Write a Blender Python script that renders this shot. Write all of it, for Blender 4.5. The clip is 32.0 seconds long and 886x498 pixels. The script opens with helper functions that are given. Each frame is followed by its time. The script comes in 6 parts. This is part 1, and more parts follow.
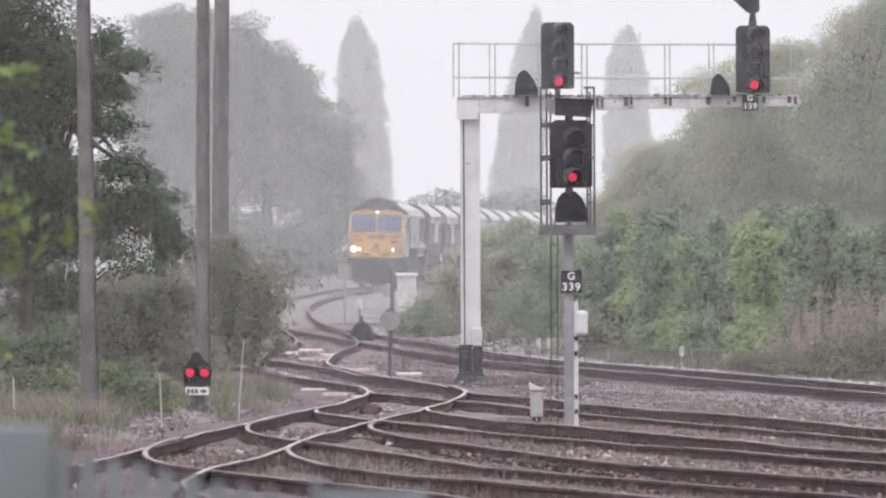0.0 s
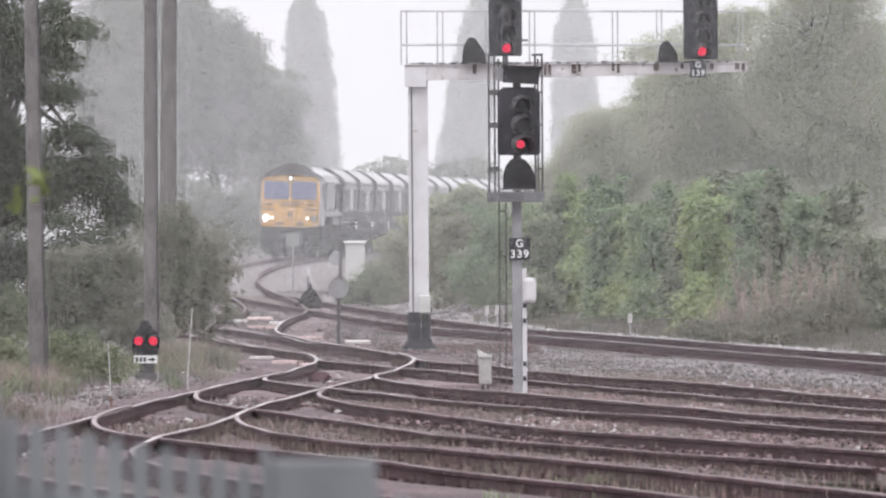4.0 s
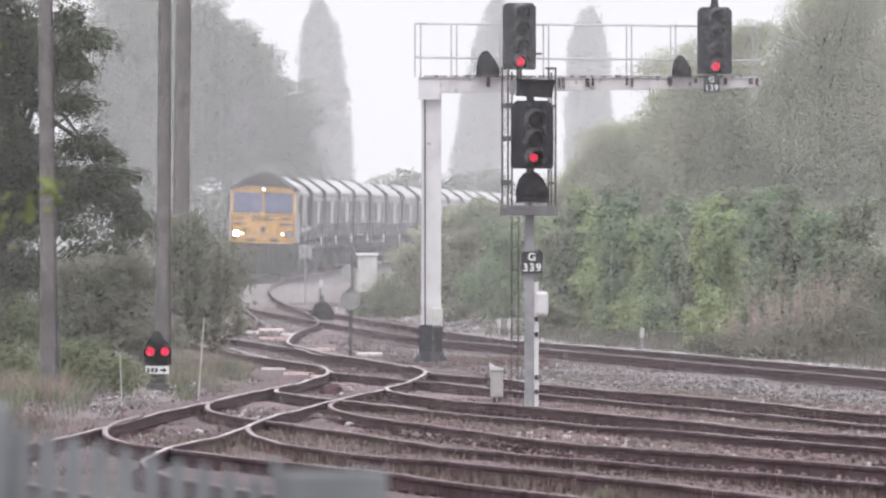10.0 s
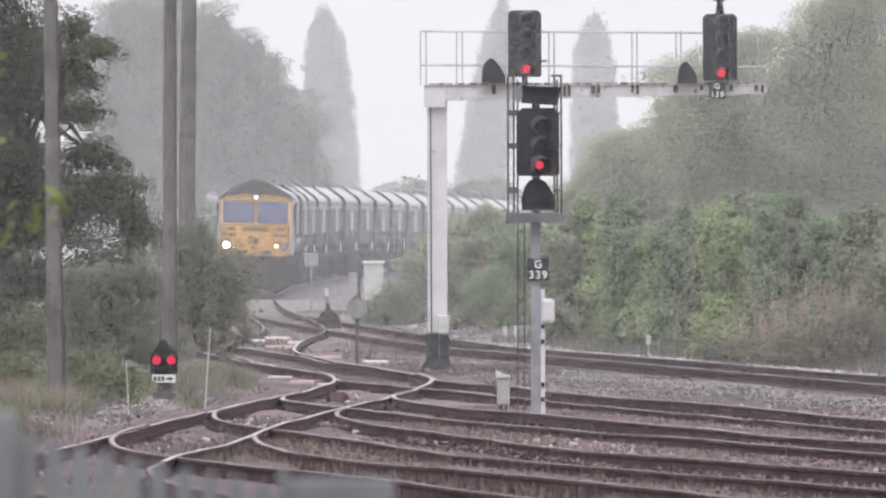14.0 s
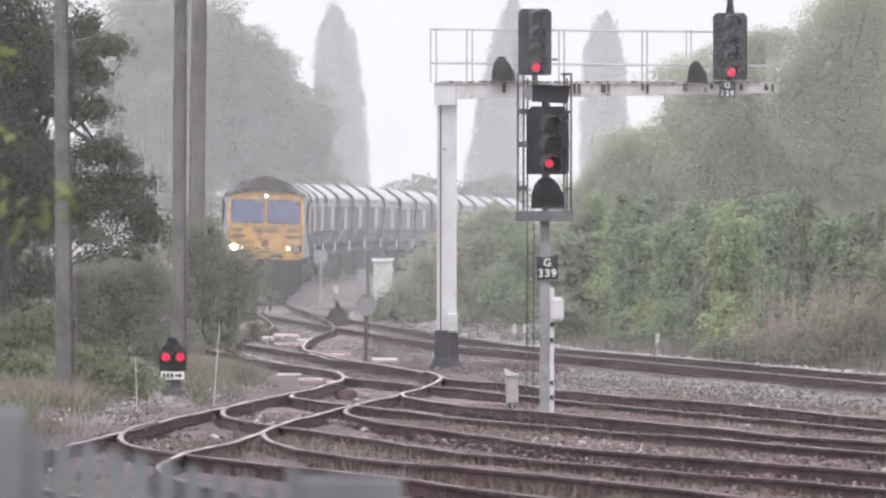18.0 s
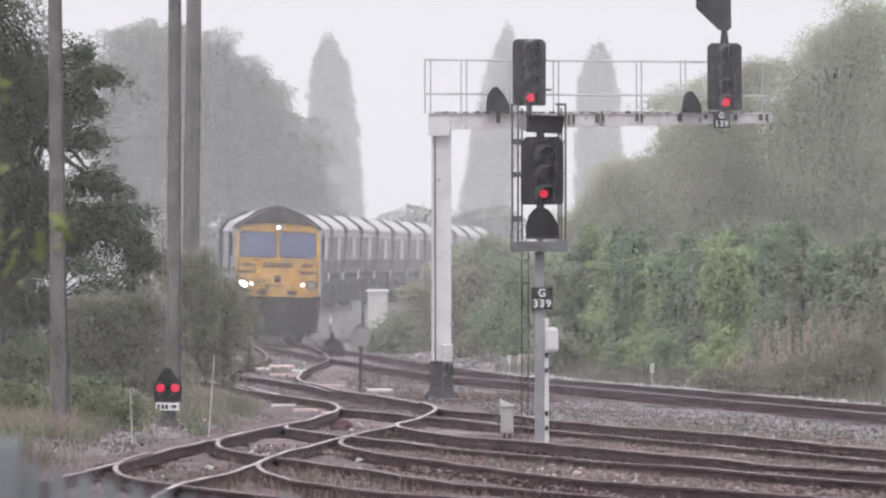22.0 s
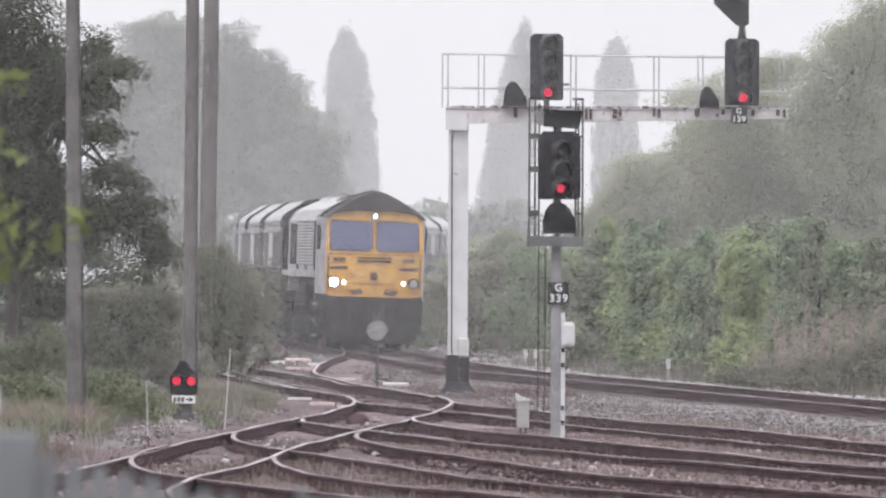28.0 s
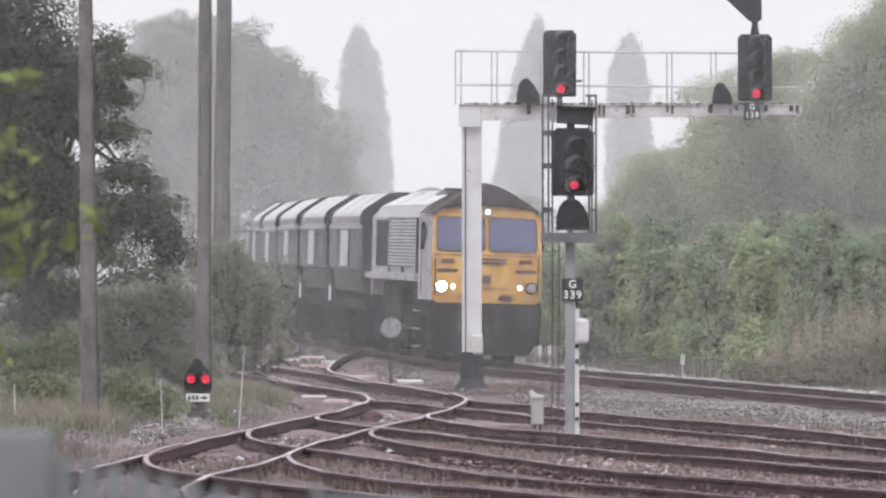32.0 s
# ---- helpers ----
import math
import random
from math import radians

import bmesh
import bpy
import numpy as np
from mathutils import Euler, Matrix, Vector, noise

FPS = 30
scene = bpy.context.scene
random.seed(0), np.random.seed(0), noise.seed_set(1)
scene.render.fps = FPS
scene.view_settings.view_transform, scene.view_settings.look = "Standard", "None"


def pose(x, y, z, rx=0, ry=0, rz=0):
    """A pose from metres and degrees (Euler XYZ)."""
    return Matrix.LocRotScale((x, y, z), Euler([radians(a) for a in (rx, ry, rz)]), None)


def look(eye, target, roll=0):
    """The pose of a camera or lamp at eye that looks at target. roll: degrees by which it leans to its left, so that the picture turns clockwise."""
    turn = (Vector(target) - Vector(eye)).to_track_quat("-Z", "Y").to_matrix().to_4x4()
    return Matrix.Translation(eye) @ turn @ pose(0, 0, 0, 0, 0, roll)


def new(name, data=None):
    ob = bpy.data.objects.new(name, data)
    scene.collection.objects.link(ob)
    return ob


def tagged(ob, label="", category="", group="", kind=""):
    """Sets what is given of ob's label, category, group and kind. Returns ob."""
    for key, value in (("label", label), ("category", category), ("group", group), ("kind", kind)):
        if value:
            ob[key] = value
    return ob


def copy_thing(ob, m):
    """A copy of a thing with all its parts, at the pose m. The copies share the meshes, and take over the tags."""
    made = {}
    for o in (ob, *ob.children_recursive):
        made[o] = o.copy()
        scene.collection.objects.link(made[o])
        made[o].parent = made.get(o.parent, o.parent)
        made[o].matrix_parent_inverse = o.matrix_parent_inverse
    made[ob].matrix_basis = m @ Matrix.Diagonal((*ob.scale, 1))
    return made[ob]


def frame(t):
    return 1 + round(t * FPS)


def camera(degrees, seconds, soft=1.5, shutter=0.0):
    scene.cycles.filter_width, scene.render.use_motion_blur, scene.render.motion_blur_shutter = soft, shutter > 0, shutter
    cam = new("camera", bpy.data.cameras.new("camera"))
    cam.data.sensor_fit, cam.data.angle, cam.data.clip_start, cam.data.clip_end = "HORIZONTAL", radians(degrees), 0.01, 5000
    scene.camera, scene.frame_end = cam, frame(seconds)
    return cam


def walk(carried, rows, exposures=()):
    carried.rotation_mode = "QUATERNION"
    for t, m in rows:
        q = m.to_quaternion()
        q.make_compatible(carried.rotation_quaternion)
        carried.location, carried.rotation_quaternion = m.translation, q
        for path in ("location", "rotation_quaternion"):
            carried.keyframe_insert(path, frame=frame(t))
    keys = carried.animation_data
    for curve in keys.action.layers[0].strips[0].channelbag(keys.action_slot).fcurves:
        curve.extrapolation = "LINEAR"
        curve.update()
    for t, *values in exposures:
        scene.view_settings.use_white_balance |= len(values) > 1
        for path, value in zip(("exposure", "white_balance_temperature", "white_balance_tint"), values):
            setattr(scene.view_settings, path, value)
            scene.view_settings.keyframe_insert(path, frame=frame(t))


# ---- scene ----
# The camera stands on one spot with a very long lens and sways a little by hand.
EYE = (0.0, 0.0, 3.05)
LENS = 4.5813
F = 784.0 / math.tan(radians(LENS / 2))
cam = camera(LENS, 32.0, soft=2.2)
cam.data.dof.use_dof = True
cam.data.dof.focus_distance = 190.0
cam.data.dof.aperture_fstop = 15.0

# seconds, yaw, pitch, roll
SWAY = [
    (0.0, -0.0070, -0.1699, -0.22),
    (0.5, -0.0860, -0.1768, -0.24),
    (1.0, -0.1464, -0.1666, -0.48),
    (1.5, -0.1643, -0.1544, -0.49),
    (2.0, -0.1526, -0.1572, -0.55),
    (2.5, -0.1355, -0.1939, -0.61),
    (3.0, -0.1324, -0.2647, -0.49),
    (3.5, -0.2834, -0.3009, -0.31),
    (5.5, -0.2212, -0.4370, -0.77),
    (6.0, -0.1893, -0.4191, -0.70),
    (6.5, -0.1638, -0.3880, -0.51),
    (7.0, -0.1547, -0.3361, -0.46),
    (7.5, -0.1437, -0.2900, -0.45),
    (8.0, -0.1224, -0.3241, -0.25),
    (8.5, -0.0856, -0.3337, -0.05),
    (9.0, -0.0837, -0.3072, 0.13),
    (9.5, -0.1418, -0.2919, 0.17),
    (10.0, -0.2097, -0.2729, 0.05),
    (10.5, -0.2480, -0.2468, -0.14),
    (11.0, -0.2690, -0.2242, -0.11),
    (11.5, -0.2475, -0.2204, 0.04),
    (12.0, -0.2173, -0.2200, 0.21),
    (12.5, -0.2158, -0.1874, 0.16),
    (13.0, -0.2253, -0.1770, 0.10),
    (13.5, -0.2227, -0.2011, -0.11),
    (14.0, -0.1781, -0.2335, -0.14),
    (14.5, -0.0953, -0.2472, 0.04),
    (16.5, -0.0495, -0.3359, -0.28),
    (17.0, -0.0803, -0.2577, 0.07),
    (17.5, -0.0975, -0.2278, -0.05),
    (18.0, -0.1296, -0.2439, 0.08),
    (18.5, -0.1691, -0.2856, 0.29),
    (19.0, -0.1765, -0.2831, 0.51),
    (19.5, -0.1816, -0.2118, 0.54),
    (20.0, -0.1998, -0.1506, 0.59),
    (20.5, -0.2114, -0.1360, 0.46),
    (21.0, -0.2269, -0.1364, 0.23),
    (21.5, -0.2293, -0.1225, 0.12),
    (22.0, -0.1573, -0.0859, -0.01),
    (22.5, -0.0466, -0.0507, 0.17),
    (23.0, -0.0130, -0.0505, 0.15),
    (23.5, -0.0736, -0.1208, 0.20),
    (24.0, -0.1266, -0.2304, 0.11),
    (24.5, -0.1457, -0.2915, 0.20),
    (25.0, -0.2030, -0.2896, 0.12),
    (25.5, -0.2749, -0.2640, 0.34),
    (27.5, -0.1545, -0.1673, 0.01),
    (28.0, -0.0710, -0.1161, 0.25),
    (28.5, -0.0370, -0.0574, 0.26),
    (29.0, -0.0458, -0.0446, 0.26),
    (29.5, -0.0672, -0.0872, -0.01),
    (30.0, -0.0763, -0.1483, -0.36),
    (30.5, -0.0152, -0.1648, -0.23),
    (31.0, 0.0617, -0.1537, -0.40),
    (31.5, 0.0535, -0.1324, -0.11),
    (32.0, 0.0000, -0.1315, 0.00),
]
walk(cam, [(t, pose(EYE[0], EYE[1], EYE[2], 90 + p, 0, y) @ pose(0, 0, 0, 0, 0, r)) for t, y, p, r in SWAY],
     exposures=[(0.0, 0.0), (3.0, 0.04), (6.0, 0.21), (7.0, 0.17), (9.0, 0.12), (12.0, 0.05), (13.0, 0.0), (14.0, 0.02), (17.0, 0.11), (19.0, 0.10), (20.0, 0.01), (22.0, -0.07), (23.0, -0.08), (24.0, 0.02), (25.0, 0.11), (28.0, 0.0), (29.0, -0.06), (32.0, 0.0)])

# ---- light: a bright, misty overcast sky ----
world = bpy.data.worlds.new("overcast")
scene.world = world
world.use_nodes = True
wn, wl = world.node_tree.nodes, world.node_tree.links
sky = wn.new("ShaderNodeTexSky")
sky.sky_type, sky.sun_disc = "NISHITA", False
sky.sun_elevation, sky.sun_rotation = radians(48), radians(20)
sky.air_density, sky.dust_density, sky.ozone_density = 1.0, 6.0, 1.0
cloud = wn.new("ShaderNodeHueSaturation")
cloud.inputs["Saturation"].default_value = 0.10
# an overcast dome: brightest overhead, dimmer towards the horizon
where = wn.new("ShaderNodeTexCoord")
split = wn.new("ShaderNodeSeparateXYZ")
rise = wn.new("ShaderNodeMapRange")
rise.inputs[1].default_value, rise.inputs[2].default_value = 0.0, 1.0
rise.inputs[3].default_value, rise.inputs[4].default_value = 8.4, 18.5
dome = wn.new("ShaderNodeMixRGB")
dome.blend_type = "MULTIPLY"
dome.inputs[0].default_value = 1.0
dome.inputs[2].default_value = (0.984, 0.985, 1.042, 1)
thick = wn.new("ShaderNodeMixRGB")
thick.inputs[0].default_value = 0.92
wl.new(where.outputs["Generated"], split.inputs[0])
wl.new(split.outputs["Z"], rise.inputs[0])
wl.new(rise.outputs[0], dome.inputs[1])
wl.new(sky.outputs[0], cloud.inputs["Color"])
wl.new(cloud.outputs[0], thick.inputs[1])
wl.new(dome.outputs[0], thick.inputs[2])
wl.new(thick.outputs[0], wn["Background"].inputs[0])
wn["Background"].inputs[1].default_value = 0.12
sun_data = bpy.data.lights.new("sun", "SUN")
sun_data.energy, sun_data.angle, sun_data.color = 0.9, radians(40), (1.0, 0.985, 0.97)
sun = new("sun", sun_data)
sun.matrix_world = look((0, 0, 60), (10, 42, 0))


# ---- materials ----
def mat(name, base, rough=0.8, metal=0.0, vary=0.0, scale=8.0, tint=None, bump=0.0, bump_scale=60.0,
        speck=None, speck_scale=40.0, speck_amount=0.0, emit=None, power=0.0, island=0.0, translucent=0.0, spec=0.5, each=0.0):
    m = bpy.data.materials.new(name)
    m.use_nodes = True
    n, l = m.node_tree.nodes, m.node_tree.links
    b = n["Principled BSDF"]
    b.inputs["Roughness"].default_value, b.inputs["Metallic"].default_value = rough, metal
    b.inputs["Specular IOR Level"].default_value = spec
    co = n.new("ShaderNodeTexCoord").outputs["Object"]
    rgb = n.new("ShaderNodeRGB")
    rgb.outputs[0].default_value = (*base, 1)
    col = rgb.outputs[0]

    def blend(fac, a, c):
        x = n.new("ShaderNodeMixRGB")
        l.new(fac, x.inputs[0])
        l.new(a, x.inputs[1])
        x.inputs[2].default_value = (*c, 1)
        return x.outputs[0]

    def noise_fac(s, lo, hi, detail=4):
        t = n.new("ShaderNodeTexNoise")
        t.inputs["Scale"].default_value, t.inputs["Detail"].default_value = s, detail
        l.new(co, t.inputs["Vector"])
        r = n.new("ShaderNodeMapRange")
        r.inputs[1].default_value, r.inputs[2].default_value = lo, hi
        l.new(t.outputs["Fac"], r.inputs[0])
        return r.outputs[0]

    if tint is not None:
        col = blend(noise_fac(scale, 0.38, 0.66), col, tint)
    if speck is not None:
        col = blend(noise_fac(speck_scale, 0.72 - 0.3 * speck_amount, 0.80 - 0.3 * speck_amount), col, speck)
    for kind, amount in (("island", island), ("each", each)):
        if amount:
            if kind == "island":
                src = n.new("ShaderNodeNewGeometry").outputs["Random Per Island"]
            else:
                src = n.new("ShaderNodeObjectInfo").outputs["Random"]
            r = n.new("ShaderNodeMapRange")
            r.inputs[3].default_value, r.inputs[4].default_value = 1 - amount, 1 + amount
            l.new(src, r.inputs[0])
            h = n.new("ShaderNodeHueSaturation")
            l.new(r.outputs[0], h.inputs["Value"])
            l.new(col, h.inputs["Color"])
            col = h.outputs[0]
    if vary:
        f = noise_fac(scale * 0.23, 0.3, 0.7)
        r = n.new("ShaderNodeMapRange")
        r.inputs[3].default_value, r.inputs[4].default_value = 1 - vary, 1 + vary
        l.new(f, r.inputs[0])
        h = n.new("ShaderNodeHueSaturation")
        l.new(r.outputs[0], h.inputs["Value"])
        l.new(col, h.inputs["Color"])
        col = h.outputs[0]
    l.new(col, b.inputs["Base Color"])
    if bump:
        t = n.new("ShaderNodeTexNoise")
        t.inputs["Scale"].default_value, t.inputs["Detail"].default_value = bump_scale, 5
        l.new(co, t.inputs["Vector"])
        k = n.new("ShaderNodeBump")
        k.inputs["Strength"].default_value, k.inputs["Distance"].default_value = bump, 0.02
        l.new(t.outputs["Fac"], k.inputs["Height"])
        l.new(k.outputs[0], b.inputs["Normal"])
    if emit is not None:
        b.inputs["Emission Color"].default_value = (*emit, 1)
        b.inputs["Emission Strength"].default_value = power
    if translucent:
        tr = n.new("ShaderNodeBsdfTranslucent")
        l.new(col, tr.inputs[0])
        mx = n.new("ShaderNodeMixShader")
        mx.inputs[0].default_value = translucent
        l.new(b.outputs[0], mx.inputs[1])
        l.new(tr.outputs[0], mx.inputs[2])
        l.new(mx.outputs[0], n["Material Output"].inputs[0])
    return m


BALLAST = mat("ballast", (0.155, 0.140, 0.142), 0.95, tint=(0.120, 0.098, 0.095), scale=1.6, vary=0.35, bump=0.6, bump_scale=14, speck=(0.40, 0.38, 0.399), speck_scale=22, speck_amount=0.3)
FOURFOOT = mat("dark_ballast", (0.076, 0.052, 0.055), 0.95, tint=(0.048, 0.032, 0.034), scale=2.2, vary=0.3, bump=1.0, bump_scale=14, speck=(0.20, 0.165, 0.17), speck_scale=20, speck_amount=0.2)
SIDING_BALLAST = mat("siding_ballast", (0.172, 0.121, 0.127), 0.95, tint=(0.100, 0.066, 0.070), scale=1.8, vary=0.3, bump=1.0, bump_scale=14, speck=(0.38, 0.33, 0.34), speck_scale=20, speck_amount=0.35)
OILY_BALLAST = mat("oily_yard_ballast", (0.110, 0.074, 0.080), 0.95, tint=(0.064, 0.042, 0.046), scale=1.8, vary=0.35, bump=1.0, bump_scale=14, speck=(0.36, 0.32, 0.33), speck_scale=20, speck_amount=0.3)
STONE = mat("ballast_stone", (0.165, 0.149, 0.151), 0.95, tint=(0.120, 0.096, 0.093), scale=1.2, island=0.7, vary=0.35)
BROWN_STONE = mat("stained_stone", (0.190, 0.138, 0.142), 0.95, tint=(0.105, 0.072, 0.074), scale=3.0, island=0.75, vary=0.25)
RUSTY_STONE = mat("rusty_stone", (0.115, 0.075, 0.072), 0.95, tint=(0.075, 0.050, 0.048), scale=2.0, island=0.5, vary=0.3)
PALE_STONE = mat("pale_stone", (0.42, 0.40, 0.40), 0.95, tint=(0.28, 0.26, 0.25), scale=3.0, island=0.6, vary=0.25)
OLD_WHITE = mat("weathered_white", (0.58, 0.56, 0.55), 0.7, tint=(0.40, 0.37, 0.35), scale=9, vary=0.15)
BOX_GREY = mat("weathered_box_grey", (0.44, 0.43, 0.42), 0.8, tint=(0.33, 0.31, 0.30), scale=6, vary=0.18)
DISC_GREY = mat("disc_grey", (0.30, 0.295, 0.30), 0.7, tint=(0.23, 0.22, 0.22), scale=6, vary=0.12)
DARK_WEED = mat("dark_weed", (0.160, 0.112, 0.102), 0.9, tint=(0.085, 0.058, 0.054), scale=2, island=0.5, vary=0.3)
EARTH = mat("earth", (0.105, 0.089, 0.086), 0.95, tint=(0.15, 0.128, 0.125), scale=0.8, vary=0.3, bump=0.8, bump_scale=9, speck=(0.32, 0.29, 0.294), speck_scale=18, speck_amount=0.25)
RAIL_SIDE = mat("rail_side", (0.052, 0.032, 0.037), 0.9, tint=(0.096, 0.056, 0.062), scale=3, vary=0.35, bump=0.6, spec=0.1)
RAIL_WEB = mat("rail_web", (0.110, 0.070, 0.076), 0.9, tint=(0.072, 0.045, 0.049), scale=3, vary=0.3, bump=0.5, spec=0.1)
# Web of the running line's rails, paler than in the sidings.
PALE_WEB = mat("pale_rail_web", (0.250, 0.212, 0.212), 0.9, tint=(0.190, 0.155, 0.155), scale=3, vary=0.25, bump=0.5, spec=0.2)
# Sky shine on the near rail heads, put into a pale colour.
SHINE_HEAD = mat("rail_head_shine", (0.56, 0.54, 0.54), 0.35, 0.6, tint=(0.42, 0.385, 0.385), scale=0.4, vary=0.15)
# Dark copy for the further stretch of the heads, shine left out.
NO_SHINE_HEAD = mat("rail_head_no_shine", (0.140, 0.110, 0.110), 0.7, 0.3, tint=(0.095, 0.072, 0.070), scale=0.5, vary=0.3)
WORN_HEAD = mat("worn_rail_head", (0.25, 0.200, 0.205), 0.6, 0.3, tint=(0.165, 0.125, 0.128), scale=0.8, vary=0.3)
RAIL_HEAD = mat("rail_head", (0.42, 0.378, 0.380), 0.45, 0.45, tint=(0.25, 0.205, 0.203), scale=0.9, vary=0.3)
SLEEPER = mat("sleeper", (0.085, 0.068, 0.062), 0.95, tint=(0.15, 0.12, 0.11), scale=5, vary=0.3, each=0.3, bump=0.8)
WHITE_STEEL = mat("white_steel", (0.66, 0.65, 0.67), 0.6, tint=(0.56, 0.54, 0.55), scale=2.2, vary=0.06, speck=(0.33, 0.25, 0.21), speck_scale=9, speck_amount=0.12)
GREY_STEEL = mat("galvanised_steel", (0.34, 0.34, 0.35), 0.55, 0.3, tint=(0.25, 0.25, 0.26), scale=6, vary=0.12)
BEAM_STEEL = mat("stained_white_steel", (0.64, 0.62, 0.63), 0.65, tint=(0.50, 0.46, 0.46), scale=3.0, vary=0.12, speck=(0.17, 0.12, 0.11), speck_scale=5, speck_amount=0.36)
CAGE_GREY = mat("cage_floor_grey", (0.15, 0.15, 0.155), 0.7, tint=(0.11, 0.108, 0.112), scale=6, vary=0.15)
PALE_RAIL = mat("handrail_steel", (0.50, 0.50, 0.52), 0.6, 0.2, tint=(0.30, 0.29, 0.29), scale=5)
BLACK = mat("black_paint", (0.026, 0.025, 0.030), 0.75, tint=(0.042, 0.040, 0.046), scale=6, vary=0.2, spec=0.25)
HOOD = mat("hood_black", (0.016, 0.015, 0.018), 0.7, vary=0.15, spec=0.25)
VISOR = mat("visor_paint", (0.050, 0.048, 0.054), 0.6, vary=0.2)
DARK_STEEL = mat("dark_steel", (0.06, 0.058, 0.062), 0.7, tint=(0.10, 0.09, 0.09), scale=7, vary=0.2)
RED_LAMP = mat("red_lamp", (0.6, 0.02, 0.06), 0.3, emit=(1.0, 0.022, 0.085), power=0.68)
DARK_LENS = mat("dark_lens", (0.02, 0.02, 0.022), 0.15)
PLATE_BLACK = mat("plate_black", (0.03, 0.03, 0.032), 0.5)
PLATE_WHITE = mat("plate_white", (0.78, 0.78, 0.78), 0.5)
WOOD = mat("weathered_pole", (0.168, 0.156, 0.150), 0.9, tint=(0.112, 0.103, 0.099), scale=5, vary=0.25, bump=0.6, bump_scale=30)
CABINET = mat("cabinet_grey", (0.60, 0.60, 0.59), 0.6, tint=(0.48, 0.47, 0.45), scale=4, vary=0.08)
CONCRETE = mat("concrete", (0.50, 0.48, 0.46), 0.9, tint=(0.38, 0.35, 0.33), scale=5, vary=0.15, bump=0.4)
DARK_RUST = mat("dark_rust", (0.105, 0.075, 0.068), 0.9, tint=(0.065, 0.050, 0.048), scale=6, vary=0.25)
PALE_SLAB = mat("pale_slab", (0.66, 0.63, 0.62), 0.8, tint=(0.50, 0.47, 0.46), scale=5, vary=0.15)
RUST = mat("rusty_iron", (0.16, 0.085, 0.065), 0.9, tint=(0.09, 0.055, 0.05), scale=6, vary=0.2)
PINKISH = mat("brick_pink_board", (0.60, 0.47, 0.46), 0.9, tint=(0.46, 0.32, 0.30), scale=4, vary=0.2)
YELLOW = mat("loco_yellow", (0.62, 0.35, 0.075), 0.5, tint=(0.44, 0.235, 0.07), scale=3.5, vary=0.15)
LOCO_ROOF = mat("loco_roof_brown", (0.040, 0.030, 0.031), 0.85, tint=(0.06, 0.048, 0.048), spec=0.2, scale=2, vary=0.2)
LOCO_GASKET = mat("window_gasket", (0.085, 0.045, 0.035), 0.8, vary=0.2)
LOCO_SIDE = mat("loco_grey_side", (0.34, 0.33, 0.34), 0.6, tint=(0.25, 0.235, 0.24), scale=1.8, vary=0.15)
LOCO_DARK = mat("loco_underframe", (0.018, 0.016, 0.018), 0.9, tint=(0.032, 0.028, 0.028), scale=3, vary=0.25, spec=0.12)
GLASS = mat("windscreen", (0.075, 0.08, 0.17), 0.08, spec=0.7)
HEADLAMP = mat("headlamp", (0.95, 0.95, 0.9), 0.2, emit=(1.0, 0.985, 0.97), power=60.0)
MARKER = mat("marker_lamp", (0.95, 0.95, 0.95), 0.2, emit=(1.0, 0.96, 0.95), power=4.0)
LAMP_OFF = mat("lamp_off", (0.30, 0.28, 0.27), 0.15)
WAGON_SIDE = mat("wagon_side", (0.185, 0.177, 0.179), 0.8, tint=(0.245, 0.235, 0.237), scale=1.4, vary=0.2, each=0.12)
WAGON_SLOPE = mat("wagon_lower_shade", (0.085, 0.078, 0.080), 0.9, tint=(0.120, 0.110, 0.110), scale=1.4, vary=0.25, spec=0.15)
WAGON_ROOF = mat("wagon_cover", (0.46, 0.455, 0.46), 0.6, tint=(0.38, 0.37, 0.375), scale=1.5, vary=0.1, each=0.06)
WAGON_DARK = mat("wagon_underframe", (0.020, 0.018, 0.019), 0.9, tint=(0.036, 0.032, 0.032), scale=3, vary=0.25, spec=0.12)
FENCE = mat("fence_steel", (0.225, 0.235, 0.245), 0.6, 0.3, tint=(0.14, 0.147, 0.155), scale=3, vary=0.12)
BARK = mat("bark", (0.085, 0.075, 0.065), 0.95, tint=(0.05, 0.045, 0.04), scale=6, vary=0.2, bump=0.8)


def leaf(name, base, tint, island=0.35, tr=0.35):
    return mat(name, base, 0.75, tint=tint, scale=0.5, island=island, translucent=tr, vary=0.25, spec=0.25)


# Haze is built from fine white strands, at this cover per metre.
MIST = 8.6e-4
HAZE = mat("haze_strand", (0.92, 0.92, 0.93), 0.9, translucent=0.5, spec=0.0)
LEAF_DARK = leaf("leaf_dark", (0.070, 0.082, 0.056), (0.100, 0.112, 0.076), 0.35, 0.45)
LEAF_MID = leaf("leaf_mid", (0.220, 0.246, 0.174), (0.276, 0.288, 0.206), 0.4, 0.4)
LEAF_SHRUB = leaf("leaf_shrub", (0.232, 0.296, 0.188), (0.300, 0.346, 0.208), 0.4, 0.4)
LEAF_WILLOW = leaf("leaf_willow", (0.352, 0.374, 0.266), (0.420, 0.426, 0.312), 0.3, 0.45)
LEAF_GREY = leaf("leaf_grey", (0.135, 0.150, 0.112), (0.185, 0.198, 0.150), 0.5, 0.25)
LEAF_POPLAR = leaf("leaf_poplar", (0.15, 0.17, 0.14), (0.19, 0.205, 0.175), tr=0.5)
LEAF_FRESH = leaf("leaf_fresh", (0.325, 0.392, 0.205), (0.395, 0.432, 0.228), 0.4, 0.4)
